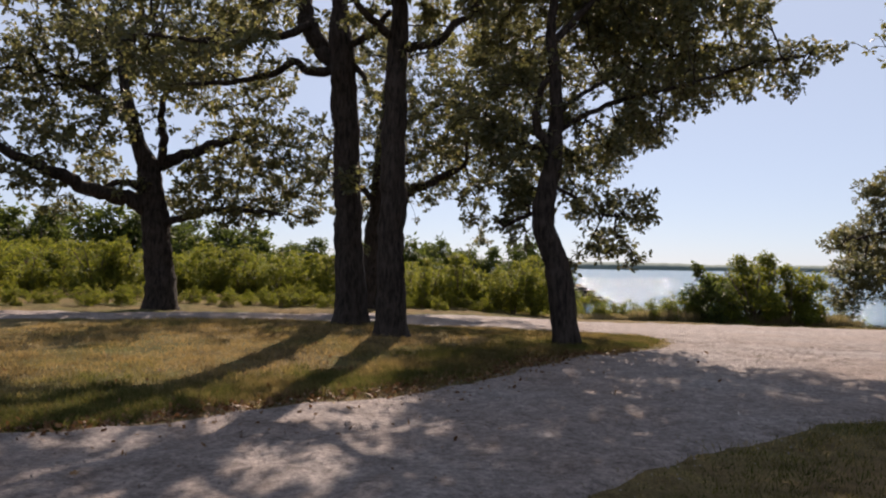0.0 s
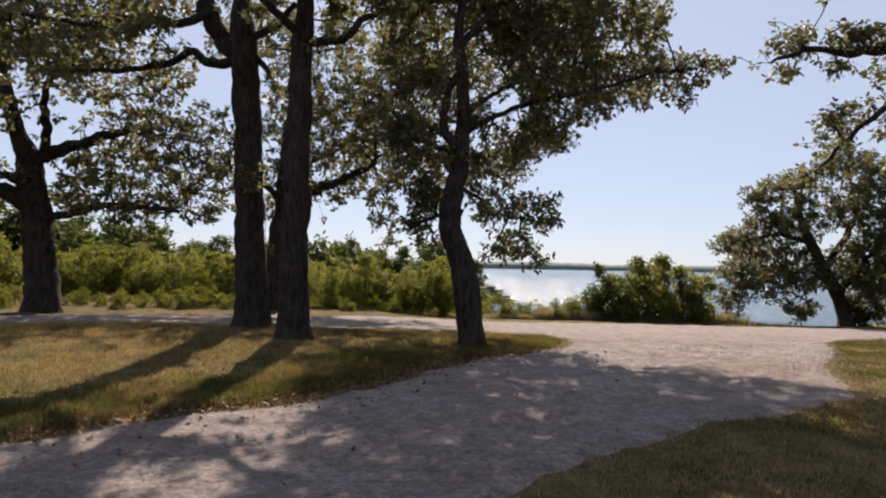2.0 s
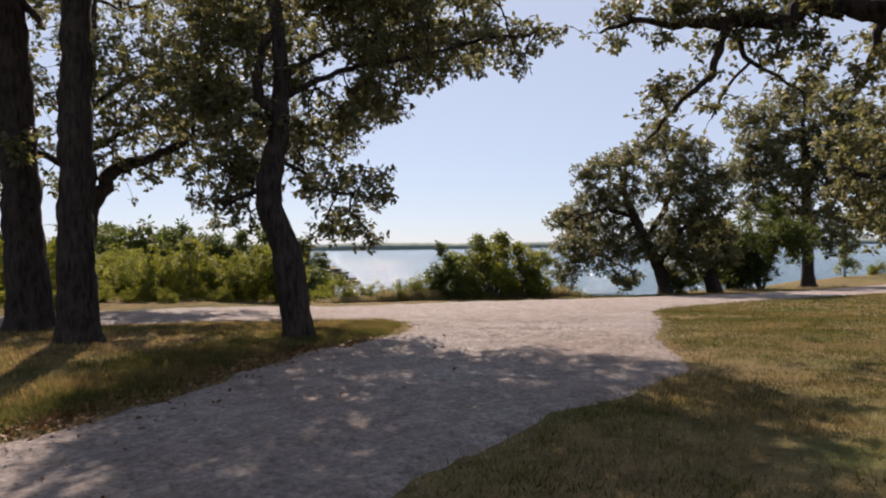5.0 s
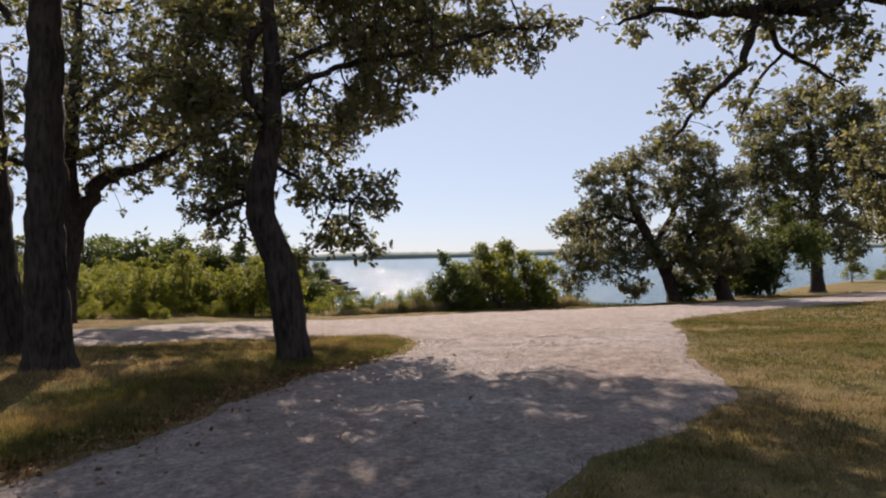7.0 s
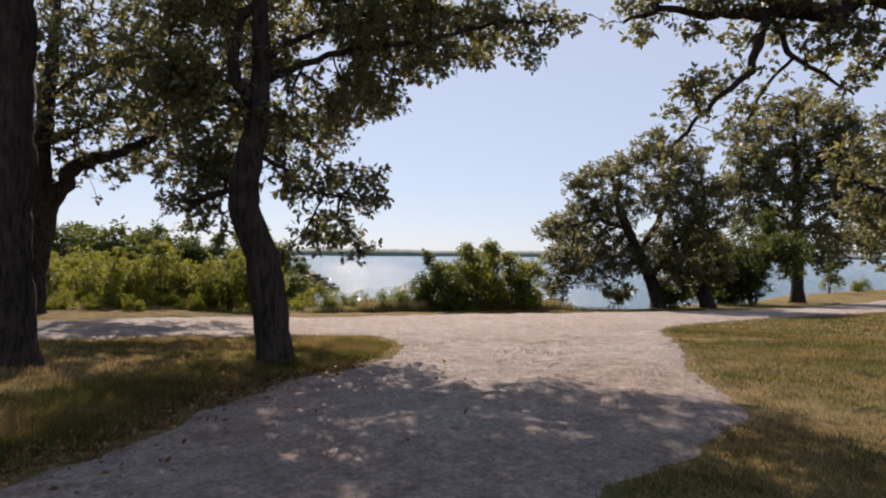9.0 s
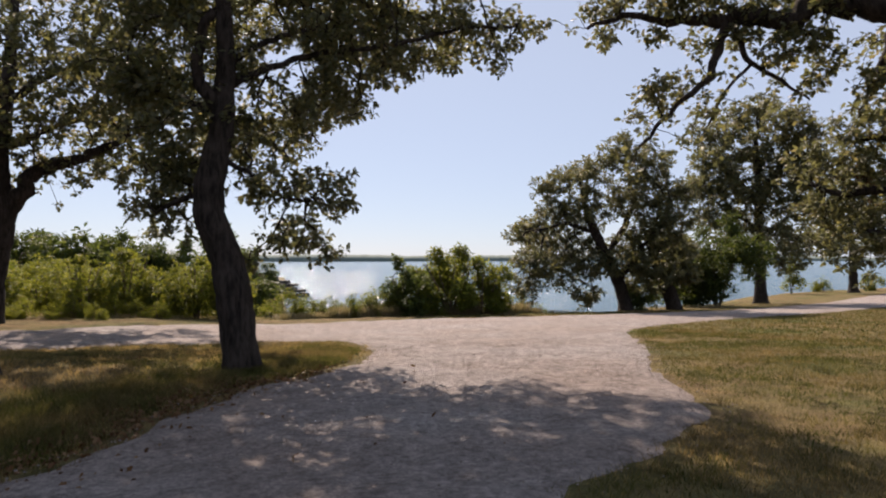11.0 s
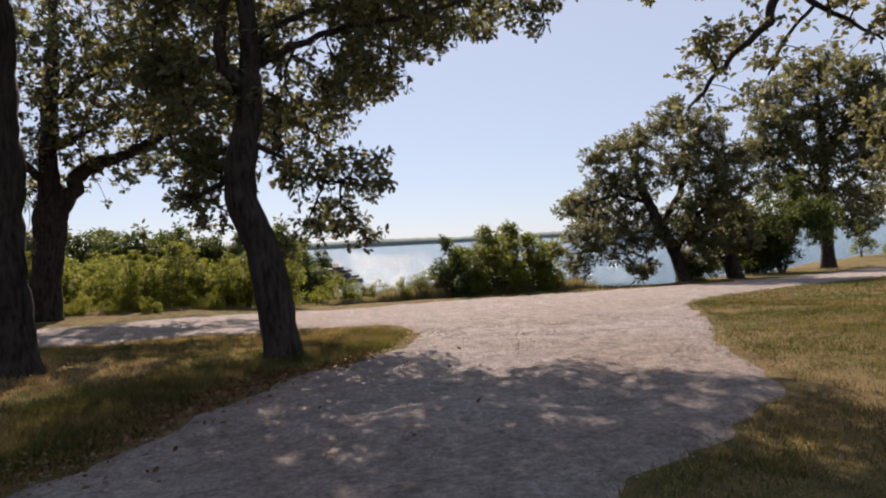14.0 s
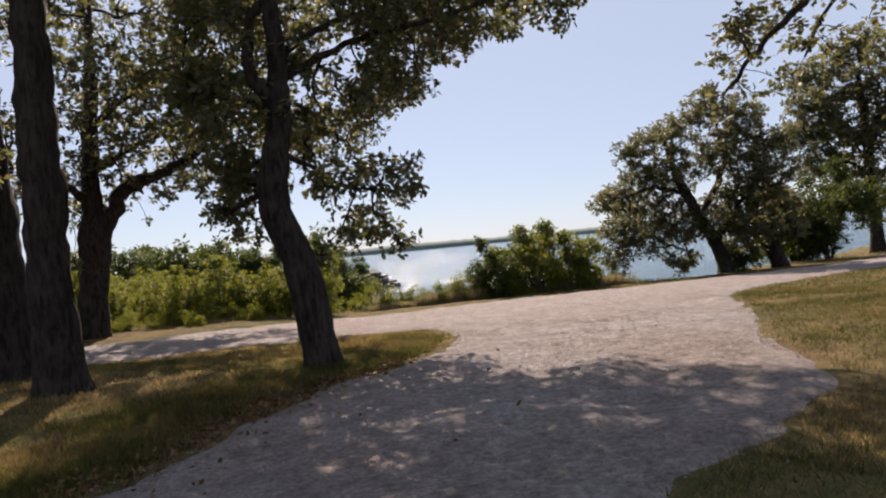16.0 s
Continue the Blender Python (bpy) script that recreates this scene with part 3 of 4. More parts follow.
forkA_trunk = [(-1.64, 15.10, 0.10, 0.406), (-1.62, 15.10, 0.63, 0.355), (-1.67, 15.09, 1.76, 0.317), (-1.72, 15.09, 3.26, 0.298), (-1.79, 15.08, 4.65, 0.285), (-1.89, 15.07, 5.91, 0.279), (-1.95, 15.06, 6.54, 0.266), (-1.99, 15.05, 7.43, 0.165), (-2.06, 15.04, 8.70, 0.127), (-2.16, 15.03, 10.23, 0.082)]
forkA_limbs = [
    [(-1.96, 15.06, 5.93, 0.190), (-2.37, 15.21, 6.33, 0.190), (-2.73, 15.36, 7.02, 0.177), (-2.87, 15.55, 7.88, 0.152), (-3.17, 15.71, 9.27, 0.101)],
    [(-2.06, 15.04, 5.88, 0.114), (-2.47, 14.79, 5.73, 0.101), (-2.86, 14.54, 5.85, 0.082), (-3.20, 14.30, 5.56, 0.070), (-4.06, 13.99, 5.26, 0.051), (-4.82, 13.69, 5.11, 0.032)],
    [(-2.62, 14.97, 6.82, 0.101), (-3.11, 14.53, 6.46, 0.082), (-3.72, 14.08, 6.37, 0.063), (-4.58, 13.59, 6.00, 0.044), (-5.39, 13.11, 5.93, 0.032)],
    [(-1.92, 15.06, 6.17, 0.101), (-1.44, 14.97, 5.77, 0.063), (-1.30, 14.84, 5.48, 0.038)],
    [(-1.87, 15.07, 6.30, 0.089), (-1.19, 14.75, 6.64, 0.076), (-0.80, 14.40, 6.95, 0.051)],
]
forkA_low = [
    (-3.5, 13.3, 6.0, 0.51), (-5.4, 15.8, 6.5, 0.68), (-5.4, 13.7, 5.6, 0.59), (-6.0, 13.6, 6.1, 0.65), (-3.8, 16.4, 7.7, 0.70),
    (-4.8, 15.9, 7.5, 0.82), (-1.4, 14.4, 6.7, 0.42), (-1.6, 14.6, 3.5, 0.20), (-1.5, 14.6, 3.2, 0.15), (-5.7, 16.1, 5.7, 0.42),
    (-4.5, 14.9, 5.6, 0.36), (-7.4, 14.9, 6.7, 0.66), (-3.0, 14.0, 8.2, 0.74), (-2.0, 16.5, 10.1, 0.95), (-0.8, 15.8, 9.1, 0.66),
    (-5.2, 16.2, 8.6, 0.78), (-2.2, 16.3, 11.9, 0.85), (-3.4, 14.2, 9.9, 0.68), (-5.9, 14.1, 7.7, 0.98),
]
tree("oak_tree", "tall straight dark oak with forked upper limbs on grass", forkA_trunk, forkA_limbs, forkA_low, 1000, 12, 0.125, 12, spread=0.07, group="oaks above the lake")

forkB_trunk = [(-0.61, 13.20, 0.12, 0.319), (-0.61, 13.20, 0.54, 0.286), (-0.63, 13.20, 1.74, 0.258), (-0.61, 13.20, 3.06, 0.247), (-0.59, 13.20, 4.49, 0.220), (-0.54, 13.21, 5.60, 0.198), (-0.51, 13.21, 6.72, 0.154), (-0.49, 13.21, 8.06, 0.110), (-0.56, 13.20, 9.41, 0.066)]
forkB_limbs = [
    [(-0.54, 13.21, 5.78, 0.088), (-0.09, 13.08, 5.77, 0.082), (0.27, 12.94, 5.84, 0.077), (0.50, 12.79, 6.08, 0.066), (0.87, 12.66, 6.31, 0.055), (1.22, 12.52, 6.80, 0.044)],
    [(-0.57, 13.20, 5.94, 0.088), (-1.00, 12.84, 6.13, 0.077), (-1.29, 12.49, 6.42, 0.060), (-1.56, 12.13, 6.89, 0.044)],
    [(-0.49, 13.21, 6.72, 0.077), (0.04, 13.75, 7.65, 0.060), (0.87, 14.30, 8.52, 0.044)],
]
forkB_low = [
    (-0.1, 12.2, 7.6, 1.01), (1.0, 12.2, 7.2, 0.71), (-1.1, 11.9, 7.1, 0.79), (-0.1, 12.6, 9.5, 0.65), (1.2, 13.6, 9.1, 0.56),
    (-1.1, 11.7, 8.4, 0.55), (-0.6, 13.7, 7.2, 0.40), (1.9, 12.9, 7.3, 0.63), (1.0, 12.7, 6.5, 0.37), (0.1, 14.2, 6.9, 0.35),
]
tree("oak_tree", "tall slender dark oak standing beside its twin", forkB_trunk, forkB_limbs, forkB_low, 760, 12, 0.125, 13, spread=0.07, group="oaks above the lake")

third_trunk = [(-2.12, 24.59, -0.59, 0.477), (-2.11, 24.59, -0.04, 0.403), (-2.05, 24.60, 1.51, 0.385), (-1.92, 24.62, 2.71, 0.422), (-1.91, 24.63, 3.42, 0.330), (-1.89, 24.63, 4.41, 0.238), (-1.78, 24.65, 5.91, 0.220), (-1.64, 24.67, 7.22, 0.165), (-1.55, 24.68, 9.13, 0.092)]
third_limbs = [
    [(-1.81, 24.64, 2.63, 0.275), (-1.44, 24.60, 3.47, 0.248), (-1.01, 24.57, 4.07, 0.220), (-0.37, 24.57, 4.38, 0.165), (0.53, 24.62, 4.78, 0.128), (1.31, 24.64, 5.24, 0.083)],
    [(-1.85, 24.64, 4.68, 0.128), (-1.14, 25.26, 5.21, 0.092), (0.02, 25.95, 6.00, 0.064)],
    [(-1.93, 24.62, 3.73, 0.128), (-2.51, 24.22, 4.28, 0.101), (-3.30, 23.79, 4.63, 0.073)],
    [(-1.75, 24.65, 5.95, 0.110), (-0.80, 25.21, 6.95, 0.083), (0.38, 25.81, 7.73, 0.055)],
]
third_low = [
    (-2.1, 24.5, 4.8, 0.73), (-1.1, 23.8, 5.2, 0.88), (-0.8, 24.7, 4.3, 0.64), (-2.4, 25.6, 3.7, 0.58), (0.2, 22.7, 5.7, 0.99),
    (0.4, 27.4, 5.2, 0.92), (1.3, 22.7, 4.0, 0.62), (-0.2, 26.2, 4.0, 0.39), (-1.8, 26.4, 7.0, 1.19), (-2.1, 22.2, 5.8, 0.81),
    (1.3, 26.6, 6.2, 0.98), (1.8, 24.6, 4.5, 0.62), (-0.5, 25.2, 7.8, 1.31),
]
third_high = [
    (-1.7, 22.2, 7.1, 1.14), (1.4, 22.9, 7.0, 0.98), (1.6, 23.6, 3.1, 0.44), (2.1, 27.6, 2.6, 0.45), (1.7, 23.7, 3.6, 0.38),
    (-1.4, 26.0, 10.0, 1.75), (0.7, 27.2, 10.7, 1.61), (-3.3, 26.6, 10.0, 1.62), (-3.7, 23.5, 4.7, 1.06), (-3.9, 23.6, 6.1, 1.24),
    (-3.7, 24.4, 3.7, 0.74), (-3.0, 25.9, 2.5, 0.35), (-2.1, 22.6, 2.1, 0.25),
]
third_top = [
    (2.2, 24.5, 11.2, 1.0), (3.5, 24.5, 10.4, 1.1), (4.6, 25.0, 9.6, 1.0), (2.8, 25.6, 12.4, 0.9),
]
tree("oak_tree", "oak with a thick arching side limb beyond the road", third_trunk, third_limbs, third_low + third_high + third_top + [(1.5, 23.5, 7.5, 1.6), (3.0, 24.0, 6.5, 1.4), (0.0, 22.5, 7.0, 1.5), (2.2, 22.0, 5.8, 1.0), (4.0, 23.5, 5.2, 0.9), (1.0, 26.5, 6.0, 1.5), (3.0, 27.0, 5.5, 1.3)], 2000, 13, 0.155, 14, spread=0.08, thin=0.008, thick=0.08, step=0.4, group="oaks above the lake")

broad_trunk = [(-7.92, 20.31, -0.04, 0.514), (-7.95, 20.30, 0.57, 0.440), (-8.02, 20.27, 1.41, 0.395), (-8.15, 20.22, 2.59, 0.385), (-8.27, 20.17, 3.59, 0.367), (-8.34, 20.14, 4.26, 0.312), (-8.55, 20.05, 4.89, 0.220), (-8.73, 19.98, 5.57, 0.184), (-8.95, 19.89, 6.55, 0.138), (-9.14, 19.81, 7.70, 0.083)]
broad_limbs = [
    [(-8.31, 20.15, 3.05, 0.257), (-8.64, 19.75, 3.29, 0.239), (-9.10, 19.29, 3.44, 0.220), (-9.77, 18.74, 3.70, 0.193), (-10.53, 18.17, 4.13, 0.156), (-11.11, 17.66, 4.42, 0.119), (-11.75, 17.12, 4.63, 0.083)],
    [(-8.31, 20.15, 4.27, 0.202), (-7.77, 20.51, 4.62, 0.184), (-7.22, 20.87, 4.95, 0.156), (-6.42, 21.33, 5.36, 0.119), (-5.66, 21.78, 5.82, 0.083)],
    [(-8.01, 20.27, 4.54, 0.128), (-7.86, 20.05, 5.27, 0.119), (-7.88, 19.75, 5.79, 0.101), (-7.54, 19.60, 6.67, 0.073)],
    [(-8.12, 20.23, 2.59, 0.128), (-7.35, 20.19, 2.85, 0.110), (-6.07, 20.35, 3.14, 0.092), (-4.44, 20.66, 3.01, 0.055)],
    [(-8.32, 20.15, 3.59, 0.119), (-8.88, 19.65, 3.85, 0.101), (-9.11, 19.29, 3.64, 0.073)],
    [(-8.70, 19.99, 5.49, 0.110), (-9.75, 20.10, 6.43, 0.083), (-10.82, 20.21, 6.95, 0.055)],
]
broad_low = [
    (-11.7, 20.0, 6.2, 1.16), (-11.0, 20.5, 7.0, 1.17), (-10.0, 21.2, 7.6, 1.38), (-7.2, 18.4, 6.7, 1.00), (-7.8, 22.5, 7.3, 1.00),
    (-5.5, 19.4, 5.8, 0.84), (-4.9, 20.8, 5.5, 0.80), (-4.5, 22.2, 5.0, 0.66), (-6.2, 23.0, 4.7, 0.90), (-6.4, 20.2, 3.8, 0.80),
    (-5.1, 23.5, 3.8, 0.70), (-4.0, 22.1, 3.0, 0.44), (-5.7, 20.3, 2.8, 0.49), (-6.9, 19.9, 3.1, 0.44), (-8.6, 18.5, 5.6, 0.86),
]
broad_high = [
    (-9.6, 17.6, 4.8, 0.76), (-10.6, 17.6, 3.9, 0.60), (-10.9, 20.0, 3.1, 0.50), (-12.7, 20.7, 7.9, 1.21), (-6.2, 19.4, 7.8, 1.03),
    (-4.7, 19.5, 6.7, 0.83), (-9.5, 22.0, 9.1, 1.61), (-10.4, 19.4, 8.4, 1.29), (-12.3, 18.1, 5.4, 1.26), (-12.1, 17.4, 3.8, 0.87),
    (-12.8, 18.8, 7.1, 1.31), (-9.2, 21.3, 10.9, 1.76), (-6.3, 20.8, 10.3, 1.45), (-11.0, 18.7, 9.5, 1.44),
]
broad_lower = [
    (-7.5, 20.9, 3.9, 0.71), (-6.5, 21.7, 3.7, 0.80), (-5.6, 22.3, 3.5, 0.73), (-4.7, 23.2, 4.2, 0.66), (-7.3, 21.4, 4.6, 0.72),
    (-8.1, 21.7, 3.5, 0.62), (-3.3, 20.6, 4.4, 0.48), (-5.2, 21.3, 4.5, 0.73), (-10.1, 20.9, 4.3, 0.70), (-10.1, 19.9, 5.0, 0.71),
    (-6.5, 22.3, 5.2, 0.74), (-10.4, 18.0, 3.5, 0.52),
]
tree("oak_tree", "broad spreading oak with a long low limb beside the road", broad_trunk, broad_limbs, broad_low + broad_lower + broad_high, 2500, 13, 0.155, 15, spread=0.08, thin=0.008, thick=0.08, step=0.4, group="oaks above the lake")

over_trunk = [(13.74, 6.82, -0.38, 0.424), (13.69, 6.87, 1.39, 0.339), (13.53, 7.02, 3.18, 0.305), (13.21, 7.33, 4.29, 0.260), (12.78, 7.74, 4.89, 0.237)]
over_limbs = [
    [(12.78, 7.74, 4.95, 0.220), (11.05, 9.56, 5.56, 0.163), (10.68, 9.96, 5.5, 0.155), (10.3, 10.35, 5.5, 0.141), (10.01, 10.66, 5.53, 0.127), (9.71, 10.98, 5.55, 0.087), (9.35, 11.36, 5.65, 0.071), (9.02, 11.71, 5.77, 0.054), (8.68, 12.06, 5.74, 0.041), (8.45, 12.3, 5.65, 0.027)],
    [(10.02, 10.65, 5.5, 0.081), (9.9, 10.72, 5.07, 0.069), (9.82, 10.74, 4.74, 0.062), (9.67, 10.85, 4.43, 0.055), (9.44, 11.04, 4.25, 0.045), (9.2, 11.23, 3.94, 0.035), (9.01, 11.36, 3.62, 0.029), (8.85, 11.47, 3.44, 0.019)],
    [(10.04, 10.63, 5.46, 0.053), (10.24, 10.49, 5.0, 0.047), (10.4, 10.4, 4.72, 0.040), (10.6, 10.25, 4.58, 0.033), (10.78, 10.14, 4.42, 0.027), (11.01, 9.97, 4.13, 0.017)],
    [(10.35, 10.45, 4.81, 0.030), (10.17, 10.71, 4.49, 0.027), (10.08, 10.88, 4.23, 0.023), (10.01, 11.02, 3.89, 0.017)],
    [(11.77, 8.71, 5.35, 0.090), (11.58, 9.12, 4.89, 0.073), (11.70, 9.24, 4.43, 0.056), (11.70, 9.47, 4.11, 0.040)],
    [(12.33, 8.18, 5.23, 0.147), (12.44, 8.63, 6.46, 0.113), (12.52, 9.10, 7.69, 0.068)],
    [(11.05, 9.40, 5.70, 0.068), (11.04, 9.75, 6.33, 0.051), (10.75, 10.38, 7.03, 0.034)],
]
over_low = [
    (9.0, 12.7, 6.2, 0.28), (8.1, 11.5, 5.2, 0.21), (8.9, 12.0, 6.1, 0.27), (9.2, 11.3, 5.9, 0.3), (9.2, 11.3, 5.3, 0.2), (9.8, 10.8, 5.8, 0.34),
    (8.9, 11.0, 4.4, 0.24), (9.5, 11.1, 4.5, 0.25), (9.0, 11.4, 4.3, 0.21), (9.7, 12.5, 4.3, 0.14), (9.4, 11.4, 4.2, 0.18), (10.2, 10.3, 5.7, 0.33),
    (10.1, 10.4, 5.2, 0.22), (10.2, 10.1, 4.9, 0.22), (10.4, 9.8, 4.9, 0.29), (10.8, 9.7, 5.1, 0.29), (11.1, 9.7, 4.8, 0.28), (10.6, 10.0, 5.3, 0.22),
    (11.1, 9.9, 4.5, 0.19), (9.6, 11.0, 5.1, 0.11), (9.8, 10.9, 5.2, 0.13), (9.2, 12.2, 5.9, 0.18), (10.1, 10.8, 5.9, 0.29), (9.4, 11.0, 5.8, 0.26),
    (10.9, 9.6, 5.6, 0.32), (10.0, 10.9, 4.1, 0.13), (11.1, 10.4, 5.9, 0.32),
]
over_high = [
    (12.4, 9.3, 5.1, 0.42), (11.3, 9.0, 4.3, 0.39), (11.9, 8.1, 4.6, 0.77), (12.2, 8.1, 3.6, 0.67), (11.5, 8.1, 5.7, 0.75), (10.0, 10.1, 7.0, 0.67),
    (11.9, 9.8, 7.5, 0.96), (9.6, 11.9, 7.4, 0.60), (12.3, 8.5, 7.4, 1.15), (13.0, 7.5, 6.0, 1.13), (13.4, 6.7, 4.9, 1.11),
    (12.2, 7.2, 7.1, 1.07),
]
tree("oak_tree", "old oak whose crooked limb hangs over the lawn", over_trunk, over_limbs, over_low + over_high, 1900, 10, 0.112, 16, spread=0.075, gnarl=0.6, group="oaks above the lake")

side_trunk = [(24.25, 14.23, -0.56, 0.651), (24.21, 14.29, 1.32, 0.542), (24.11, 14.46, 3.38, 0.434), (24.05, 14.57, 5.28, 0.304), (23.98, 14.68, 7.37, 0.152)]
side_limbs = [
    [(24.17, 14.37, 2.52, 0.282), (23.69, 15.17, 3.43, 0.217), (23.09, 16.18, 3.85, 0.152), (22.54, 17.12, 3.74, 0.098), (22.12, 17.82, 4.16, 0.065)],
    [(24.11, 14.46, 3.89, 0.217), (23.76, 15.54, 5.24, 0.152), (23.28, 16.84, 5.70, 0.098)],
    [(24.11, 14.46, 1.83, 0.195), (23.32, 15.30, 2.37, 0.141), (22.51, 16.19, 2.49, 0.087)],
]
side_low = [
    (21.6, 17.4, 5.0, 0.76), (23.3, 17.4, 5.5, 1.08), (23.9, 17.0, 4.2, 1.24), (21.9, 17.4, 3.5, 0.77), (23.3, 17.5, 2.8, 0.90),
    (23.8, 16.6, 2.4, 1.01), (22.5, 18.3, 4.2, 0.58), (23.4, 16.7, 6.1, 0.99), (24.2, 15.8, 5.0, 1.79), (23.4, 14.9, 3.0, 1.71),
    (24.1, 15.7, 6.7, 1.55), (23.7, 13.9, 5.5, 1.90), (24.7, 13.3, 3.8, 1.73), (23.5, 17.0, 4.1, 0.45),
]
side_oak = tree("oak_tree", "yellow-green oak with drooping leafy branches by the lawn", side_trunk, side_limbs, side_low, 1000, 15, 0.2, 17, outline=OVAL, spread=0.1, thin=0.009, step=0.45, group="oaks above the lake")

stoop_trunk = [(25.98, 31.52, -1.36, 0.415), (25.91, 31.58, -0.70, 0.346), (25.64, 31.81, 0.52, 0.323), (25.15, 32.24, 1.89, 0.289), (24.70, 32.63, 3.28, 0.254), (24.38, 32.91, 4.37, 0.184), (24.17, 33.09, 5.78, 0.115)]
stoop_limbs = [
    [(25.19, 32.20, 1.74, 0.184), (26.07, 31.88, 3.28, 0.161), (26.73, 31.75, 4.84, 0.127), (26.72, 32.20, 6.44, 0.081)],
    [(24.70, 32.63, 3.12, 0.138), (23.31, 33.18, 3.58, 0.104), (21.87, 33.77, 3.26, 0.058)],
    [(25.64, 31.81, 0.36, 0.184), (26.29, 30.81, 2.05, 0.150), (26.90, 29.83, 3.52, 0.104), (27.08, 29.24, 4.95, 0.069)],
]
stoop_crown = [
    (25.3, 31.1, 7.5, 1.06), (23.9, 31.4, 6.4, 1.15), (26.7, 30.7, 6.7, 1.19), (24.0, 34.0, 6.2, 1.1), (23.5, 35.4, 5.8, 0.87), (28.1, 30.0, 5.3, 1.09),
    (26.2, 30.7, 5.1, 1.42), (24.3, 31.9, 4.6, 1.29), (23.8, 34.6, 4.3, 1.23), (23.1, 36.4, 3.4, 1.01), (21.6, 35.4, 3.1, 0.73), (26.9, 28.9, 3.9, 1.04),
    (26.3, 30.0, 3.2, 1.17), (24.0, 35.7, 2.4, 1.39), (24.4, 33.4, 2.6, 1.21), (21.0, 32.9, 1.5, 1.14), (23.4, 33.6, 1.0, 1.2), (21.0, 33.7, 0.1, 1.04),
    (24.5, 32.1, 1.2, 1.06), (26.0, 30.9, 1.9, 1.42), (26.6, 30.0, 1.1, 1.18), (27.0, 31.7, 0.3, 1.1), (24.4, 33.0, -0.4, 0.84), (27.5, 29.4, 2.6, 0.71),
]
tree("oak_tree", "stooping round-crowned oak leaning over the lake bank", stoop_trunk, stoop_limbs, stoop_crown, 2300, 17, 0.21, 18, outline=OVAL, spread=0.14, thin=0.011, thick=0.13, step=0.6, group="oaks above the lake")

prop_trunk = [(28.94, 30.86, -1.33, 0.434), (28.78, 31.02, -0.57, 0.400), (28.49, 31.31, 0.51, 0.367), (28.12, 31.68, 1.75, 0.300), (27.88, 31.92, 3.01, 0.200)]
prop_limbs = [
    [(28.12, 31.68, 1.75, 0.200), (28.78, 31.37, 2.70, 0.150), (29.41, 31.09, 2.08, 0.100)],
]
prop_low = [
    (28.4, 30.4, 1.1, 0.92), (29.6, 31.1, 2.1, 0.75), (29.2, 31.8, 2.4, 0.85), (29.3, 30.4, 0.8, 0.67),
]
tree("oak_tree", "small leaning oak beside the stooping one", prop_trunk, prop_limbs, prop_low, 220, 13, 0.3, 19, outline=OVAL, spread=0.14, thin=0.011, thick=0.13, step=0.6, group="oaks above the lake")

tall_trunk = [(44.41, 37.91, -1.90, 0.588), (44.41, 37.91, -0.24, 0.404), (44.41, 37.92, 2.67, 0.349), (44.38, 37.95, 6.00, 0.312), (44.33, 38.01, 8.51, 0.239), (44.28, 38.07, 11.02, 0.147)]
tall_limbs = [
    [(44.38, 37.95, 5.59, 0.184), (43.82, 39.44, 7.80, 0.147), (43.22, 40.99, 9.25, 0.092)],
    [(44.38, 37.95, 6.42, 0.184), (44.89, 36.52, 8.36, 0.147), (45.36, 35.13, 9.41, 0.092)],
    [(44.38, 37.95, 3.92, 0.147), (42.83, 39.08, 5.19, 0.110), (41.74, 39.64, 6.03, 0.073)],
    [(44.41, 37.92, 3.50, 0.147), (45.69, 37.12, 4.33, 0.110), (46.76, 36.58, 5.16, 0.073)],
]
tall_crown = [
    (45.1, 38.1, 13.1, 1.42), (44.6, 39.9, 12.4, 1.62), (43.2, 34.6, 11.3, 1.5), (41.6, 40.3, 11.0, 1.57), (44.8, 34.3, 10.2, 1.53), (43.6, 38.3, 9.9, 2.1),
    (40.6, 38.6, 8.8, 1.68), (45.4, 36.6, 8.8, 2.11), (46.4, 35.1, 7.8, 1.76), (41.4, 40.5, 7.2, 1.39), (41.7, 38.1, 6.6, 1.87), (44.1, 37.0, 6.3, 1.91),
    (44.4, 34.6, 5.6, 1.7), (40.2, 39.0, 4.5, 1.34), (43.8, 39.2, 4.0, 1.59), (43.6, 35.6, 3.5, 1.69), (48.0, 36.6, 3.0, 1.46), (43.9, 40.4, 2.7, 1.26),
    (42.6, 34.3, 1.8, 1.31),
]
tree("oak_tree", "tall upright oak with an open crown above the lake", tall_trunk, tall_limbs, tall_crown, 2000, 15, 0.3, 20, outline=OVAL, spread=0.2, thin=0.016, thick=0.16, step=0.9, group="oaks above the lake")

distant_trunk = [(73.70, 49.66, -1.99, 0.482), (73.67, 49.70, 1.25, 0.395), (73.62, 49.78, 3.74, 0.307), (73.52, 49.96, 7.48, 0.175)]
distant_limbs = [
    [(73.65, 49.74, 3.11, 0.197), (73.24, 51.39, 5.05, 0.131), (72.94, 52.86, 6.08, 0.088)],
    [(73.65, 49.74, 3.74, 0.197), (74.17, 47.90, 5.51, 0.131), (74.40, 46.56, 6.65, 0.088)],
]
distant_low = [
    (70.0, 50.5, 3.7, 1.84), (69.4, 48.2, 1.9, 1.52), (70.8, 47.3, 2.5, 2.10), (71.0, 50.5, 6.2, 2.15), (71.0, 48.0, 7.2, 2.46),
    (72.1, 46.3, 6.0, 2.11), (71.0, 45.1, 2.4, 1.73), (73.1, 50.0, 10.0, 2.18), (73.6, 47.5, 9.1, 2.02),
]
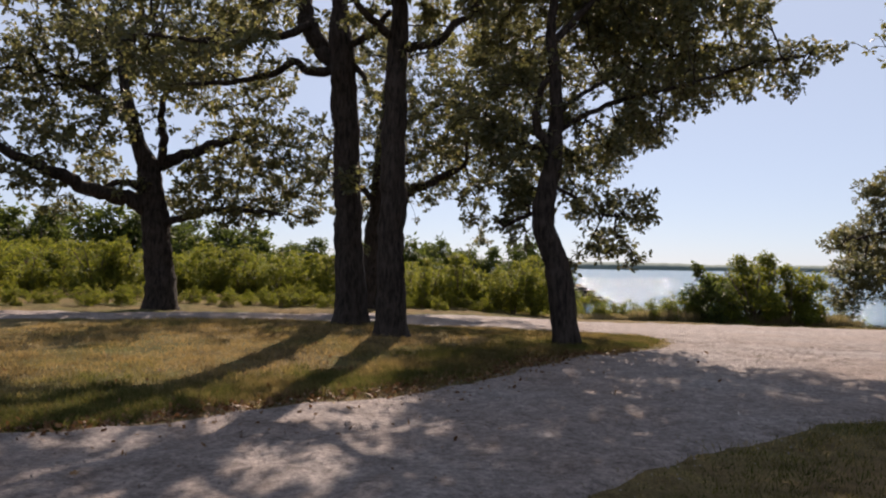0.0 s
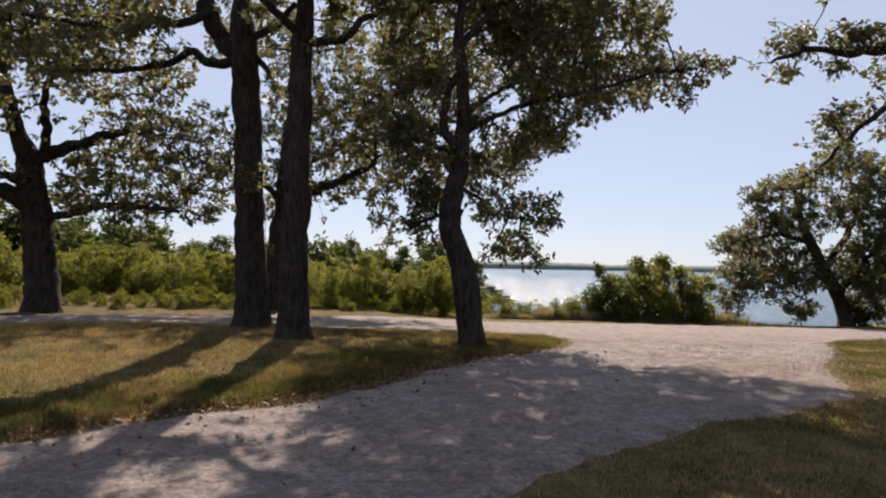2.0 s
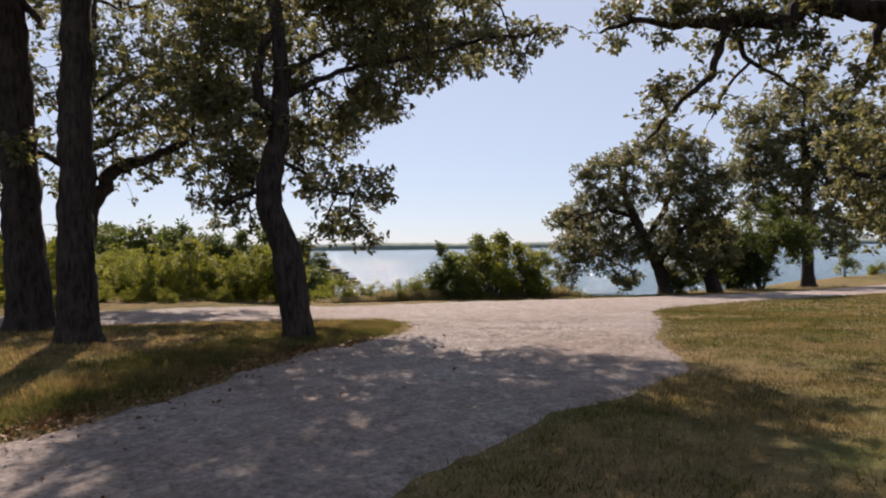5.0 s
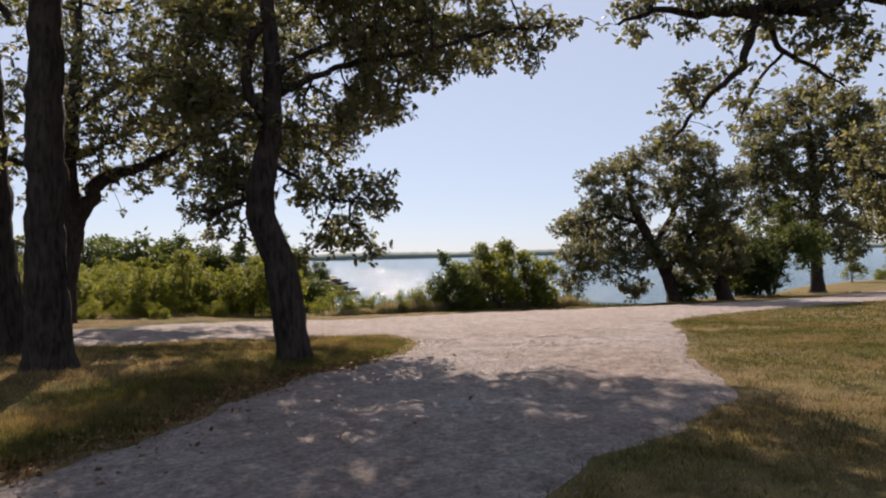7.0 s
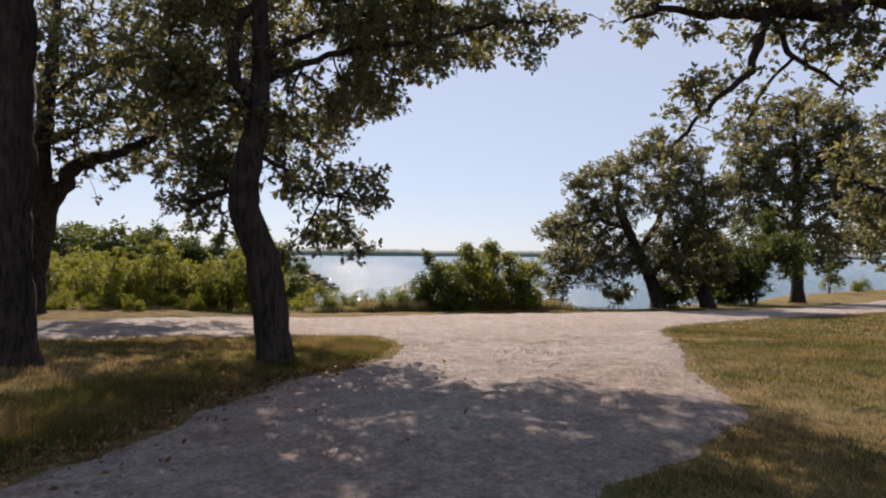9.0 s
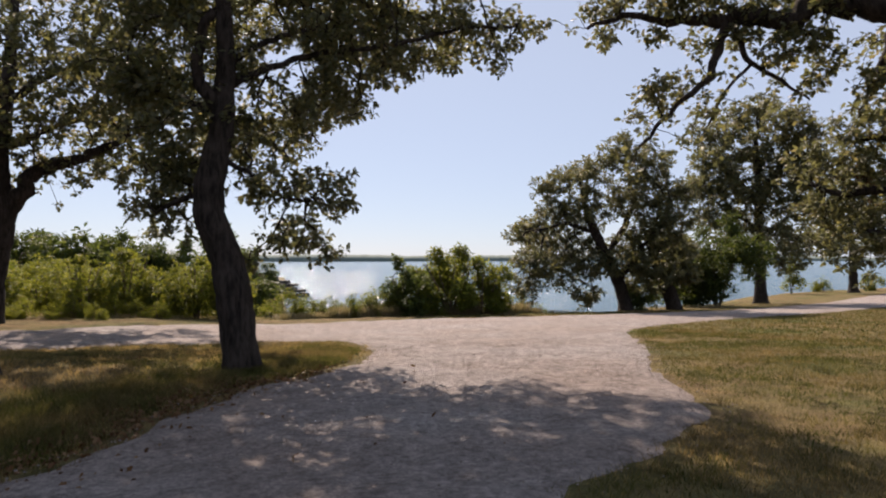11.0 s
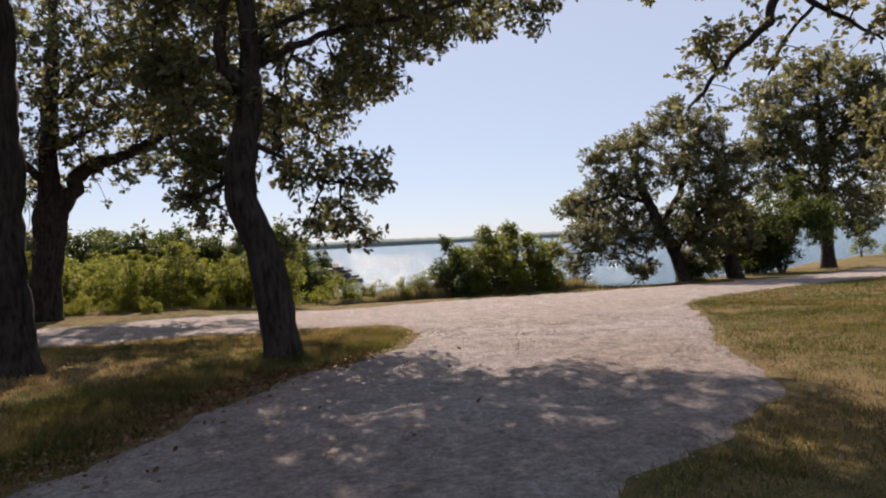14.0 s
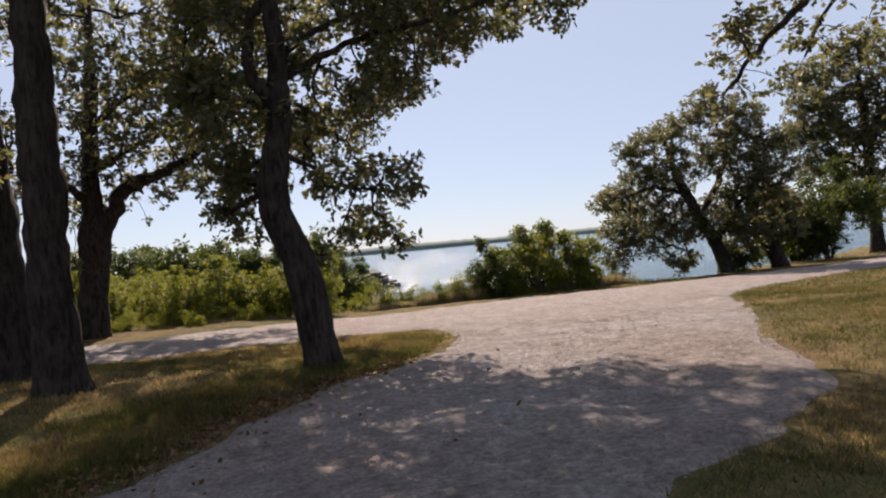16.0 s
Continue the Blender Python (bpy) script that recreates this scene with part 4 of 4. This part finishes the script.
tree("oak_tree", "distant oak on the grassy point above the lake", distant_trunk, distant_limbs, distant_low, 300, 12, 0.58, 21, outline=OVAL, spread=0.2, thin=0.016, thick=0.16, step=0.9, group="oaks above the lake")


rng_brown = np.random.default_rng(90)
brown = np.array([(23.5, 17.0, 4.1)]) + rng_brown.normal(0, 0.32, (26, 3)) * (1, 1, 0.7)
tagged(part("dead_spray", leaf_mesh("dead_spray", brown, 9, 0.08, 0.17, LOBED, rng_brown), DEAD_LEAF, side_oak, "withered red-brown leaves"), kind="stuff")


# ---- shrubs, thicket and far woods ----
def shrub(name, label, width, tall, seed, ends, per, size, leaf, outline=SLIM, spread=0.16, stems=5, ragged=0.25, group="", category="shrub"):
    """A many-stemmed shrub that stands at the origin, with a lumpy, uneven crown."""
    rng = np.random.default_rng(seed)
    root = new(name)
    tagged(root, label, category, group)
    nodes = []
    for s in range(stems):
        a = 6.28 * s / stems + rng.uniform(-0.4, 0.4)
        lean = rng.uniform(0.12, 0.34) * width
        line = [(0.05 * math.cos(a), 0.05 * math.sin(a), -0.3, 0.016 * tall), (0.4 * lean * math.cos(a), 0.4 * lean * math.sin(a), 0.35 * tall, 0.011 * tall),
                (lean * math.cos(a), lean * math.sin(a), 0.75 * tall, 0.006 * tall)]
        part("stem", limb_mesh("stem", line, 6, 0.25, 0, 0.06, rng), STEM, root)
        nodes += [p[:3] for p in resample(line, 0.3)[1:]]
    clumps = []
    for c in range(13):
        a, q = rng.uniform(0, 6.28), rng.uniform(0.1, 1) ** 0.6
        h = rng.uniform(0.22, 0.86) - 0.3 * q * rng.random()
        clumps.append((0.40 * width * q * math.cos(a), 0.40 * width * q * math.sin(a), max(0.15, h) * tall, rng.uniform(0.13, 0.24) * min(width, tall)))
    clumps += [(rng.uniform(-0.15, 0.15) * width, rng.uniform(-0.15, 0.15) * width, tall * rng.uniform(0.85, 0.85 + ragged), 0.08 * tall) for _ in range(3)]
    targets = sample_clumps(clumps, ends, rng, 0.9)
    targets[:, 2] = np.maximum(targets[:, 2], 0.08)
    pos, par, tips = grow(nodes, targets, rng, 0.5)
    tagged(part("branch_network", twig_mesh("branch_network", pos, par, len(nodes), 0.006, 0.03), STEM, root), kind="stuff")
    tagged(part("crown", leaf_mesh("crown", pos[tips], per, spread, size, outline, rng), leaf, root), kind="stuff")
    return root


def polar(az, d):
    x, y = 1.2 + d * math.sin(radians(az)), 3 + d * math.cos(radians(az))
    return x, y, float(height(x, y))


def place_all(kinds, spots, rng):
    """The first of each kind is moved to its spot; the rest are copies."""
    used = set()
    for az, d, scale in spots:
        k = int(rng.integers(len(kinds)))
        x, y, z = polar(az, d)
        m = pose(x, y, z - 0.05, rz=rng.uniform(0, 360)) @ Matrix.Diagonal((scale * rng.uniform(0.9, 1.15), scale * rng.uniform(0.9, 1.15), scale, 1))
        if k in used:
            c = copy_thing(kinds[k], m)
            c.scale = m.to_scale()
        else:
            used.add(k)
            kinds[k].matrix_basis = m
    for k, ob in enumerate(kinds):
        if k not in used:
            x, y, z = polar(-20 + 3 * k, 60)
            ob.location = (x, y, z)


plant_rng = np.random.default_rng(21)
thicket = [shrub("willow_shrub", "bright green willow scrub in the thicket below the road", 4.0, 4.3, 30 + i, 340, 20, 0.19, SHRUB_LEAF, OVAL, 0.16, ragged=0.05, group="thicket below the road") for i in range(4)]
spots = []
for az in np.arange(-46, 7.6, 1.9):
    for d0 in (28.5, 35, 43):
        d = d0 + 1.8 * math.sin(az * 0.7) + plant_rng.uniform(-2, 2)
        spots.append((az + plant_rng.uniform(-0.9, 0.9), d, plant_rng.uniform(0.66, 0.92) * (0.76 if az < -15 else 0.86) * (d0 / 40) ** 0.5))
place_all(thicket, spots, plant_rng)
woods = [shrub("woodland_tree", "dark round-topped tree in the woods behind the thicket", 7.5, 8.0, 40 + i, 380, 15, 0.5, DARK_LEAF, OVAL, 0.45, 4, 0.12, "woods behind the thicket", "tree") for i in range(3)]
spots = [(az + plant_rng.uniform(-1, 1), plant_rng.uniform(70, 105), plant_rng.uniform(0.85, 1.1) + float(np.interp(az, [-40, -28, -20], [0.65, 0.45, 0.1]))) for az in np.arange(-48, 9, 2.1)]
spots += [(az, plant_rng.uniform(120, 150), plant_rng.uniform(0.6, 0.8)) for az in np.arange(-10, 11.5, 1.4)]
place_all(woods, spots, plant_rng)

low = [shrub("low_shrub", "low yellow-green shrub on the bank beyond the road", 2.0, 1.35, 50 + i, 150, 15, 0.15, SHRUB_LEAF, spread=0.12, group="low shrubs on the bank") for i in range(3)]
place_all(low, [(-9.6, 28.5, 0.9), (-7.2, 29, 0.8), (-5.0, 28.5, 0.7), (5.4, 29.0, 1.05), (7.6, 30, 0.8), (12.2, 29.4, 1.0), (14.0, 29.6, 0.75), (16.0, 30, 0.8), (17.6, 30, 0.8), (19.2, 30.4, 1.0), (20.3, 30.6, 0.95), (24.2, 31.2, 1.1), (1.5, 28, 0.5), (32.2, 36.5, 1.3), (34.3, 37.5, 1.0), (-16, 30, 0.7), (-24, 33, 0.9), (-33, 33, 0.9), (55.3, 88, 1.3), (58.4, 95, 1.6)] + [(az, float(np.interp(az, [-45, -10, 0, 7], [21.5, 22.0, 24.5, 28.0])) + plant_rng.uniform(-0.8, 1.5), plant_rng.uniform(0.3, 0.6)) for az in np.arange(-44, 9, 1.5)], plant_rng)
dome = shrub("round_shrub", "dark green rounded shrub on the lake bank", 3.4, 2.5, 60, 380, 20, 0.17, DARK_LEAF, OVAL, 0.14)
dome.location = polar(22.4, 30.9)
bushy = shrub("tall_shrub", "tall ragged green shrub with spindly top on the bank", 4.6, 3.3, 61, 640, 20, 0.17, SHRUB_LEAF, OVAL, 0.15, 7, 0.22)
bushy.location = polar(26.2, 31.6)
bushy2 = shrub("tall_shrub", "dense green shrub beside the spindly one", 3.2, 2.5, 62, 380, 20, 0.17, SHRUB_LEAF, OVAL, 0.15, 6, 0.2)
bushy2.location = polar(29.0, 32.0)
back = shrub("round_shrub", "mid-green round shrub behind the stooping oak", 6.4, 5.2, 63, 850, 18, 0.22, DARK_LEAF, OVAL, 0.24)
back.location = polar(48.0, 46)
back2 = shrub("round_shrub", "mid-green shrub beside the stooping oak", 5.0, 4.2, 64, 600, 18, 0.22, DARK_LEAF, OVAL, 0.22)
back2.location = polar(45.6, 47)
back3 = shrub("round_shrub", "dark shrub under the stooping oak", 2.8, 1.6, 65, 160, 16, 0.2, DARK_LEAF, OVAL, 0.2)
back3.location = polar(42.0, 39)
sapling = shrub("sapling", "thin young tree on the grassy point", 2.4, 4.2, 66, 90, 12, 0.3, SHRUB_LEAF, OVAL, 0.25, 2, 0.2, "", "tree")
sapling.location = polar(53.2, 80)


# ---- limestone point ----
def point_mesh():
    """Broken limestone slabs, stacked in courses that step down to a tip in the water."""
    rng = np.random.default_rng(9)
    corner = np.array([(-1, -1, -1), (1, -1, -1), (1, 1, -1), (-1, 1, -1), (-1, -1, 1), (1, -1, 1), (1, 1, 1), (-1, 1, 1)])
    face = np.array([(0, 3, 2, 1), (4, 5, 6, 7), (0, 1, 5, 4), (1, 2, 6, 5), (2, 3, 7, 6), (3, 0, 4, 7)])
    verts, loops, k = [], [], 0
    for z in np.arange(-7.4, -2.0, 0.75):
        for az in np.arange(4.5, 14.4, 0.55):
            if z > np.interp(az, [4.5, 10.5, 12.3, 13.4, 14.4], [-2.2, -2.6, -3.4, -5.4, -7.0]):
                continue
            d = 148 + (z + 7.4) * rng.uniform(0.5, 1.6) + rng.normal(0, 0.7) + 3 * (az - 9)
            half = np.array((rng.uniform(0.6, 1.5), rng.uniform(1.5, 3.0), rng.uniform(0.3, 0.55)))
            v = corner * half * rng.uniform(0.75, 1.1, (8, 3))
            a = rng.uniform(-0.5, 0.5) + math.radians(az)
            v = np.stack([v[:, 0] * math.cos(a) + v[:, 1] * math.sin(a), -v[:, 0] * math.sin(a) + v[:, 1] * math.cos(a), v[:, 2]], -1)
            verts.append(v + (1.2 + d * math.sin(math.radians(az)), 3 + d * math.cos(math.radians(az)), z + rng.normal(0, 0.1)))
            loops.append(face + 8 * k)
            k += 1
    return quick_mesh("rock_point", np.concatenate(verts), [4] * (6 * k), np.concatenate(loops).ravel())


tagged(part("rock_point", point_mesh(), CLIFF), "broken grey limestone ledges stepping into the lake", "rocks", kind="stuff")


# ---- grass, pebbles and fallen leaves ----
def inside(ring, x, y):
    """Which points lie inside a closed ring."""
    hit = np.zeros(len(x), bool)
    a, b = ring, np.roll(ring, -1, axis=0)
    for (x0, y0), (x1, y1) in zip(a, b):
        if y0 == y1:
            continue
        cross = (y0 > y) != (y1 > y)
        hit ^= cross & (x < (x1 - x0) * (y - y0) / (y1 - y0) + x0)
    return hit


def on_road(x, y):
    return inside(DRIVE_RING, x, y) | inside(ROAD_RING, x, y)


def ground_at(x, y):
    return height(x, y) + rough_ground(x, y) * np.clip(1.5 - np.hypot(x, y - 10) / 40, 0, 1)


def blade_mesh(name, x, y, tall, wide, rng, lean=0.5):
    z = ground_at(x, y)
    n = len(x)
    a = rng.uniform(0, 6.28, n)
    h = tall * rng.uniform(0.5, 1.3, n)
    dx, dy = np.cos(a) * wide, np.sin(a) * wide
    tip = rng.normal(0, lean, (n, 2)) * h[:, None]
    v = np.stack([np.stack([x - dx, y - dy, z - 0.01], -1), np.stack([x + dx, y + dy, z - 0.01], -1), np.stack([x + tip[:, 0], y + tip[:, 1], z + h], -1)], 1)
    return quick_mesh(name, v.reshape(-1, 3), [3] * n, np.arange(3 * n))


def lawn(count, lo, hi, tall, wide, seed, patch=0.0):
    rng = np.random.default_rng(seed)
    x, y = rng.uniform(lo[0], hi[0], count), rng.uniform(lo[1], hi[1], count)
    stray = 0.14 + 0.28 * (np.sin(2.1 * x + 1.7 * np.sin(1.3 * y)) > 0.1)
    keep = ~on_road(x + stray * rng.normal(0, 1, count), y + stray * rng.normal(0, 1, count))
    if patch:
        keep &= (np.sin(x * 1.3 + 2 * np.sin(y * 0.9)) + np.sin(y * 1.7 + x * 0.4) + rng.normal(0, 0.8, count)) > patch
    return blade_mesh("lawn", x[keep], y[keep], tall, wide, rng)


lawn_mesh = lawn(150000, (-8, 5.5), (6.5, 18), 0.045, 0.006, 70, -0.6)
tagged(part("lawn_grass", lawn_mesh, DRY_GRASS), "short dry brown grass under the oaks", "grass", kind="stuff")
tagged(part("lawn_grass", lawn(190000, (0.5, 1.5), (16, 19), 0.045, 0.006, 71, -0.6), GRASS), "short olive and brown mown lawn", "grass", kind="stuff")
tagged(part("lawn_grass", lawn(60000, (14, 8), (42, 30), 0.06, 0.016, 72), GRASS), "short olive and brown mown lawn", "grass", kind="stuff")


def edge_tufts(count, seed):
    """Longer, uncut tufts where the mower stops at the drive and round the trunks."""
    rng = np.random.default_rng(seed)
    edge = resample([p for p in LEFT_EDGE if -7 < p[0] < 5.3], 0.1)
    knot = rng.integers(0, len(edge), count // 60)
    cx, cy = edge[knot, 0] - np.abs(rng.normal(0, 0.8, len(knot))), edge[knot, 1] + np.abs(rng.normal(0, 0.6, len(knot)))
    x = np.repeat(cx, 60) + rng.normal(0, 0.11, 60 * len(knot))
    y = np.repeat(cy, 60) + rng.normal(0, 0.11, 60 * len(knot))
    keep = ~on_road(x, y)
    return blade_mesh("tufts", x[keep], y[keep], 0.10, 0.006, rng, 0.6)


def lawn_tufts(count, lo, hi, seed):
    rng = np.random.default_rng(seed)
    cx, cy = rng.uniform(lo[0], hi[0], count), rng.uniform(lo[1], hi[1], count)
    x, y = np.repeat(cx, 34) + rng.normal(0, 0.13, 34 * count), np.repeat(cy, 34) + rng.normal(0, 0.13, 34 * count)
    keep = ~on_road(x, y)
    return blade_mesh("tufts", x[keep], y[keep], np.repeat(rng.uniform(0.045, 0.1, count), 34)[keep], 0.006, rng, 0.6)


tagged(part("grass_tufts", lawn_tufts(1300, (-7, 7), (6, 17.5), 77), DRY_GRASS), "scattered uncut tufts in the dry grass under the oaks", "grass", kind="stuff")
tagged(part("grass_tufts", lawn_tufts(1100, (2, 4), (15, 18), 78), GRASS), "scattered uncut tufts in the olive lawn", "grass", kind="stuff")
tagged(part("grass_tufts", edge_tufts(84000, 76), GRASS), "longer olive-brown tufts along the edge of the drive", "grass", kind="stuff")


def tall_grass():
    rng = np.random.default_rng(73)
    n = 36000
    az = np.concatenate([rng.uniform(12, 34, n - 13000), rng.uniform(-42, 62, 13000)])
    d = np.interp(az, [-42, 0, 10, 25, 33, 40, 47, 62], [27, 24.5, 27.5, 31, 32.8, 36.5, 44, 60]) + np.abs(rng.normal(0, 1.0, n))
    x, y = 1.2 + d * np.sin(np.radians(az)), 3 + d * np.cos(np.radians(az))
    keep = ~on_road(x, y)
    tall = np.where(az < 34, 0.42, 0.3) * np.where((az > 16) & (az < 33), 1.15, np.where(az < 12, 0.3, 0.6))
    return blade_mesh("tall_grass", x[keep], y[keep], tall[keep], 0.013, rng, 0.28)


tagged(part("tall_grass", tall_grass(), STRAW), "straw-coloured tall grass along the far road edge", "grass", kind="stuff")


def pebbles(count, lo, hi, seed, big):
    rng = np.random.default_rng(seed)
    x, y = rng.uniform(lo[0], hi[0], count), rng.uniform(lo[1], hi[1], count)
    keep = inside(DRIVE_RING, x + rng.normal(0, 0.16, count), y + rng.normal(0, 0.16, count))
    x, y = x[keep], y[keep]
    n = len(x)
    r = big * rng.uniform(0.35, 1.0, n) ** 2 + 0.004
    unit = np.array([(1, 0, 0), (0, 1, 0), (-1, 0, 0), (0, -1, 0), (0, 0, 0.8), (0, 0, -0.6)])
    v = unit[None] * r[:, None, None] * rng.uniform(0.6, 1.3, (n, 6, 1))
    a = rng.uniform(0, 6.28, n)
    c, s = np.cos(a)[:, None], np.sin(a)[:, None]
    v = np.stack([v[:, :, 0] * c - v[:, :, 1] * s, v[:, :, 0] * s + v[:, :, 1] * c, v[:, :, 2]], -1)
    v += np.stack([x, y, ground_at(x, y) + 0.037], -1)[:, None, :]
    tri = np.array([(0, 1, 4), (1, 2, 4), (2, 3, 4), (3, 0, 4), (1, 0, 5), (2, 1, 5), (3, 2, 5), (0, 3, 5)])
    return quick_mesh("pebbles", v.reshape(-1, 3), [3] * (8 * n), (np.arange(n)[:, None, None] * 6 + tri[None]).ravel())


tagged(part("pebbles", pebbles(13000, (-4, 2), (11, 16), 74, 0.013), STONE), "loose pale pebbles scattered over the drive", "pebbles", kind="stuff")


def fallen(count, seed):
    """Dry leaves, thickest where the grass meets the drive."""
    rng = np.random.default_rng(seed)
    edge = resample([p for p in LEFT_EDGE if -7 < p[0] < 3.8], 0.1)
    pick = rng.integers(0, len(edge), count)
    off = rng.normal(0, 1, (count, 2)) * rng.choice([0.18, 0.45, 2.2], count, p=[0.5, 0.43, 0.07])[:, None]
    x, y = edge[pick, 0] + off[:, 0] - 0.12, edge[pick, 1] + off[:, 1] + 0.15
    return leaf_mesh("fallen_leaves", np.stack([x, y, ground_at(x, y) + 0.035], -1), 1, 0.004, 0.058, LOBED, rng, 0.0)


tagged(part("fallen_leaves", fallen(5200, 75), DEAD_LEAF), "dry brown fallen oak leaves along the grass edge", "leaf litter", kind="stuff")
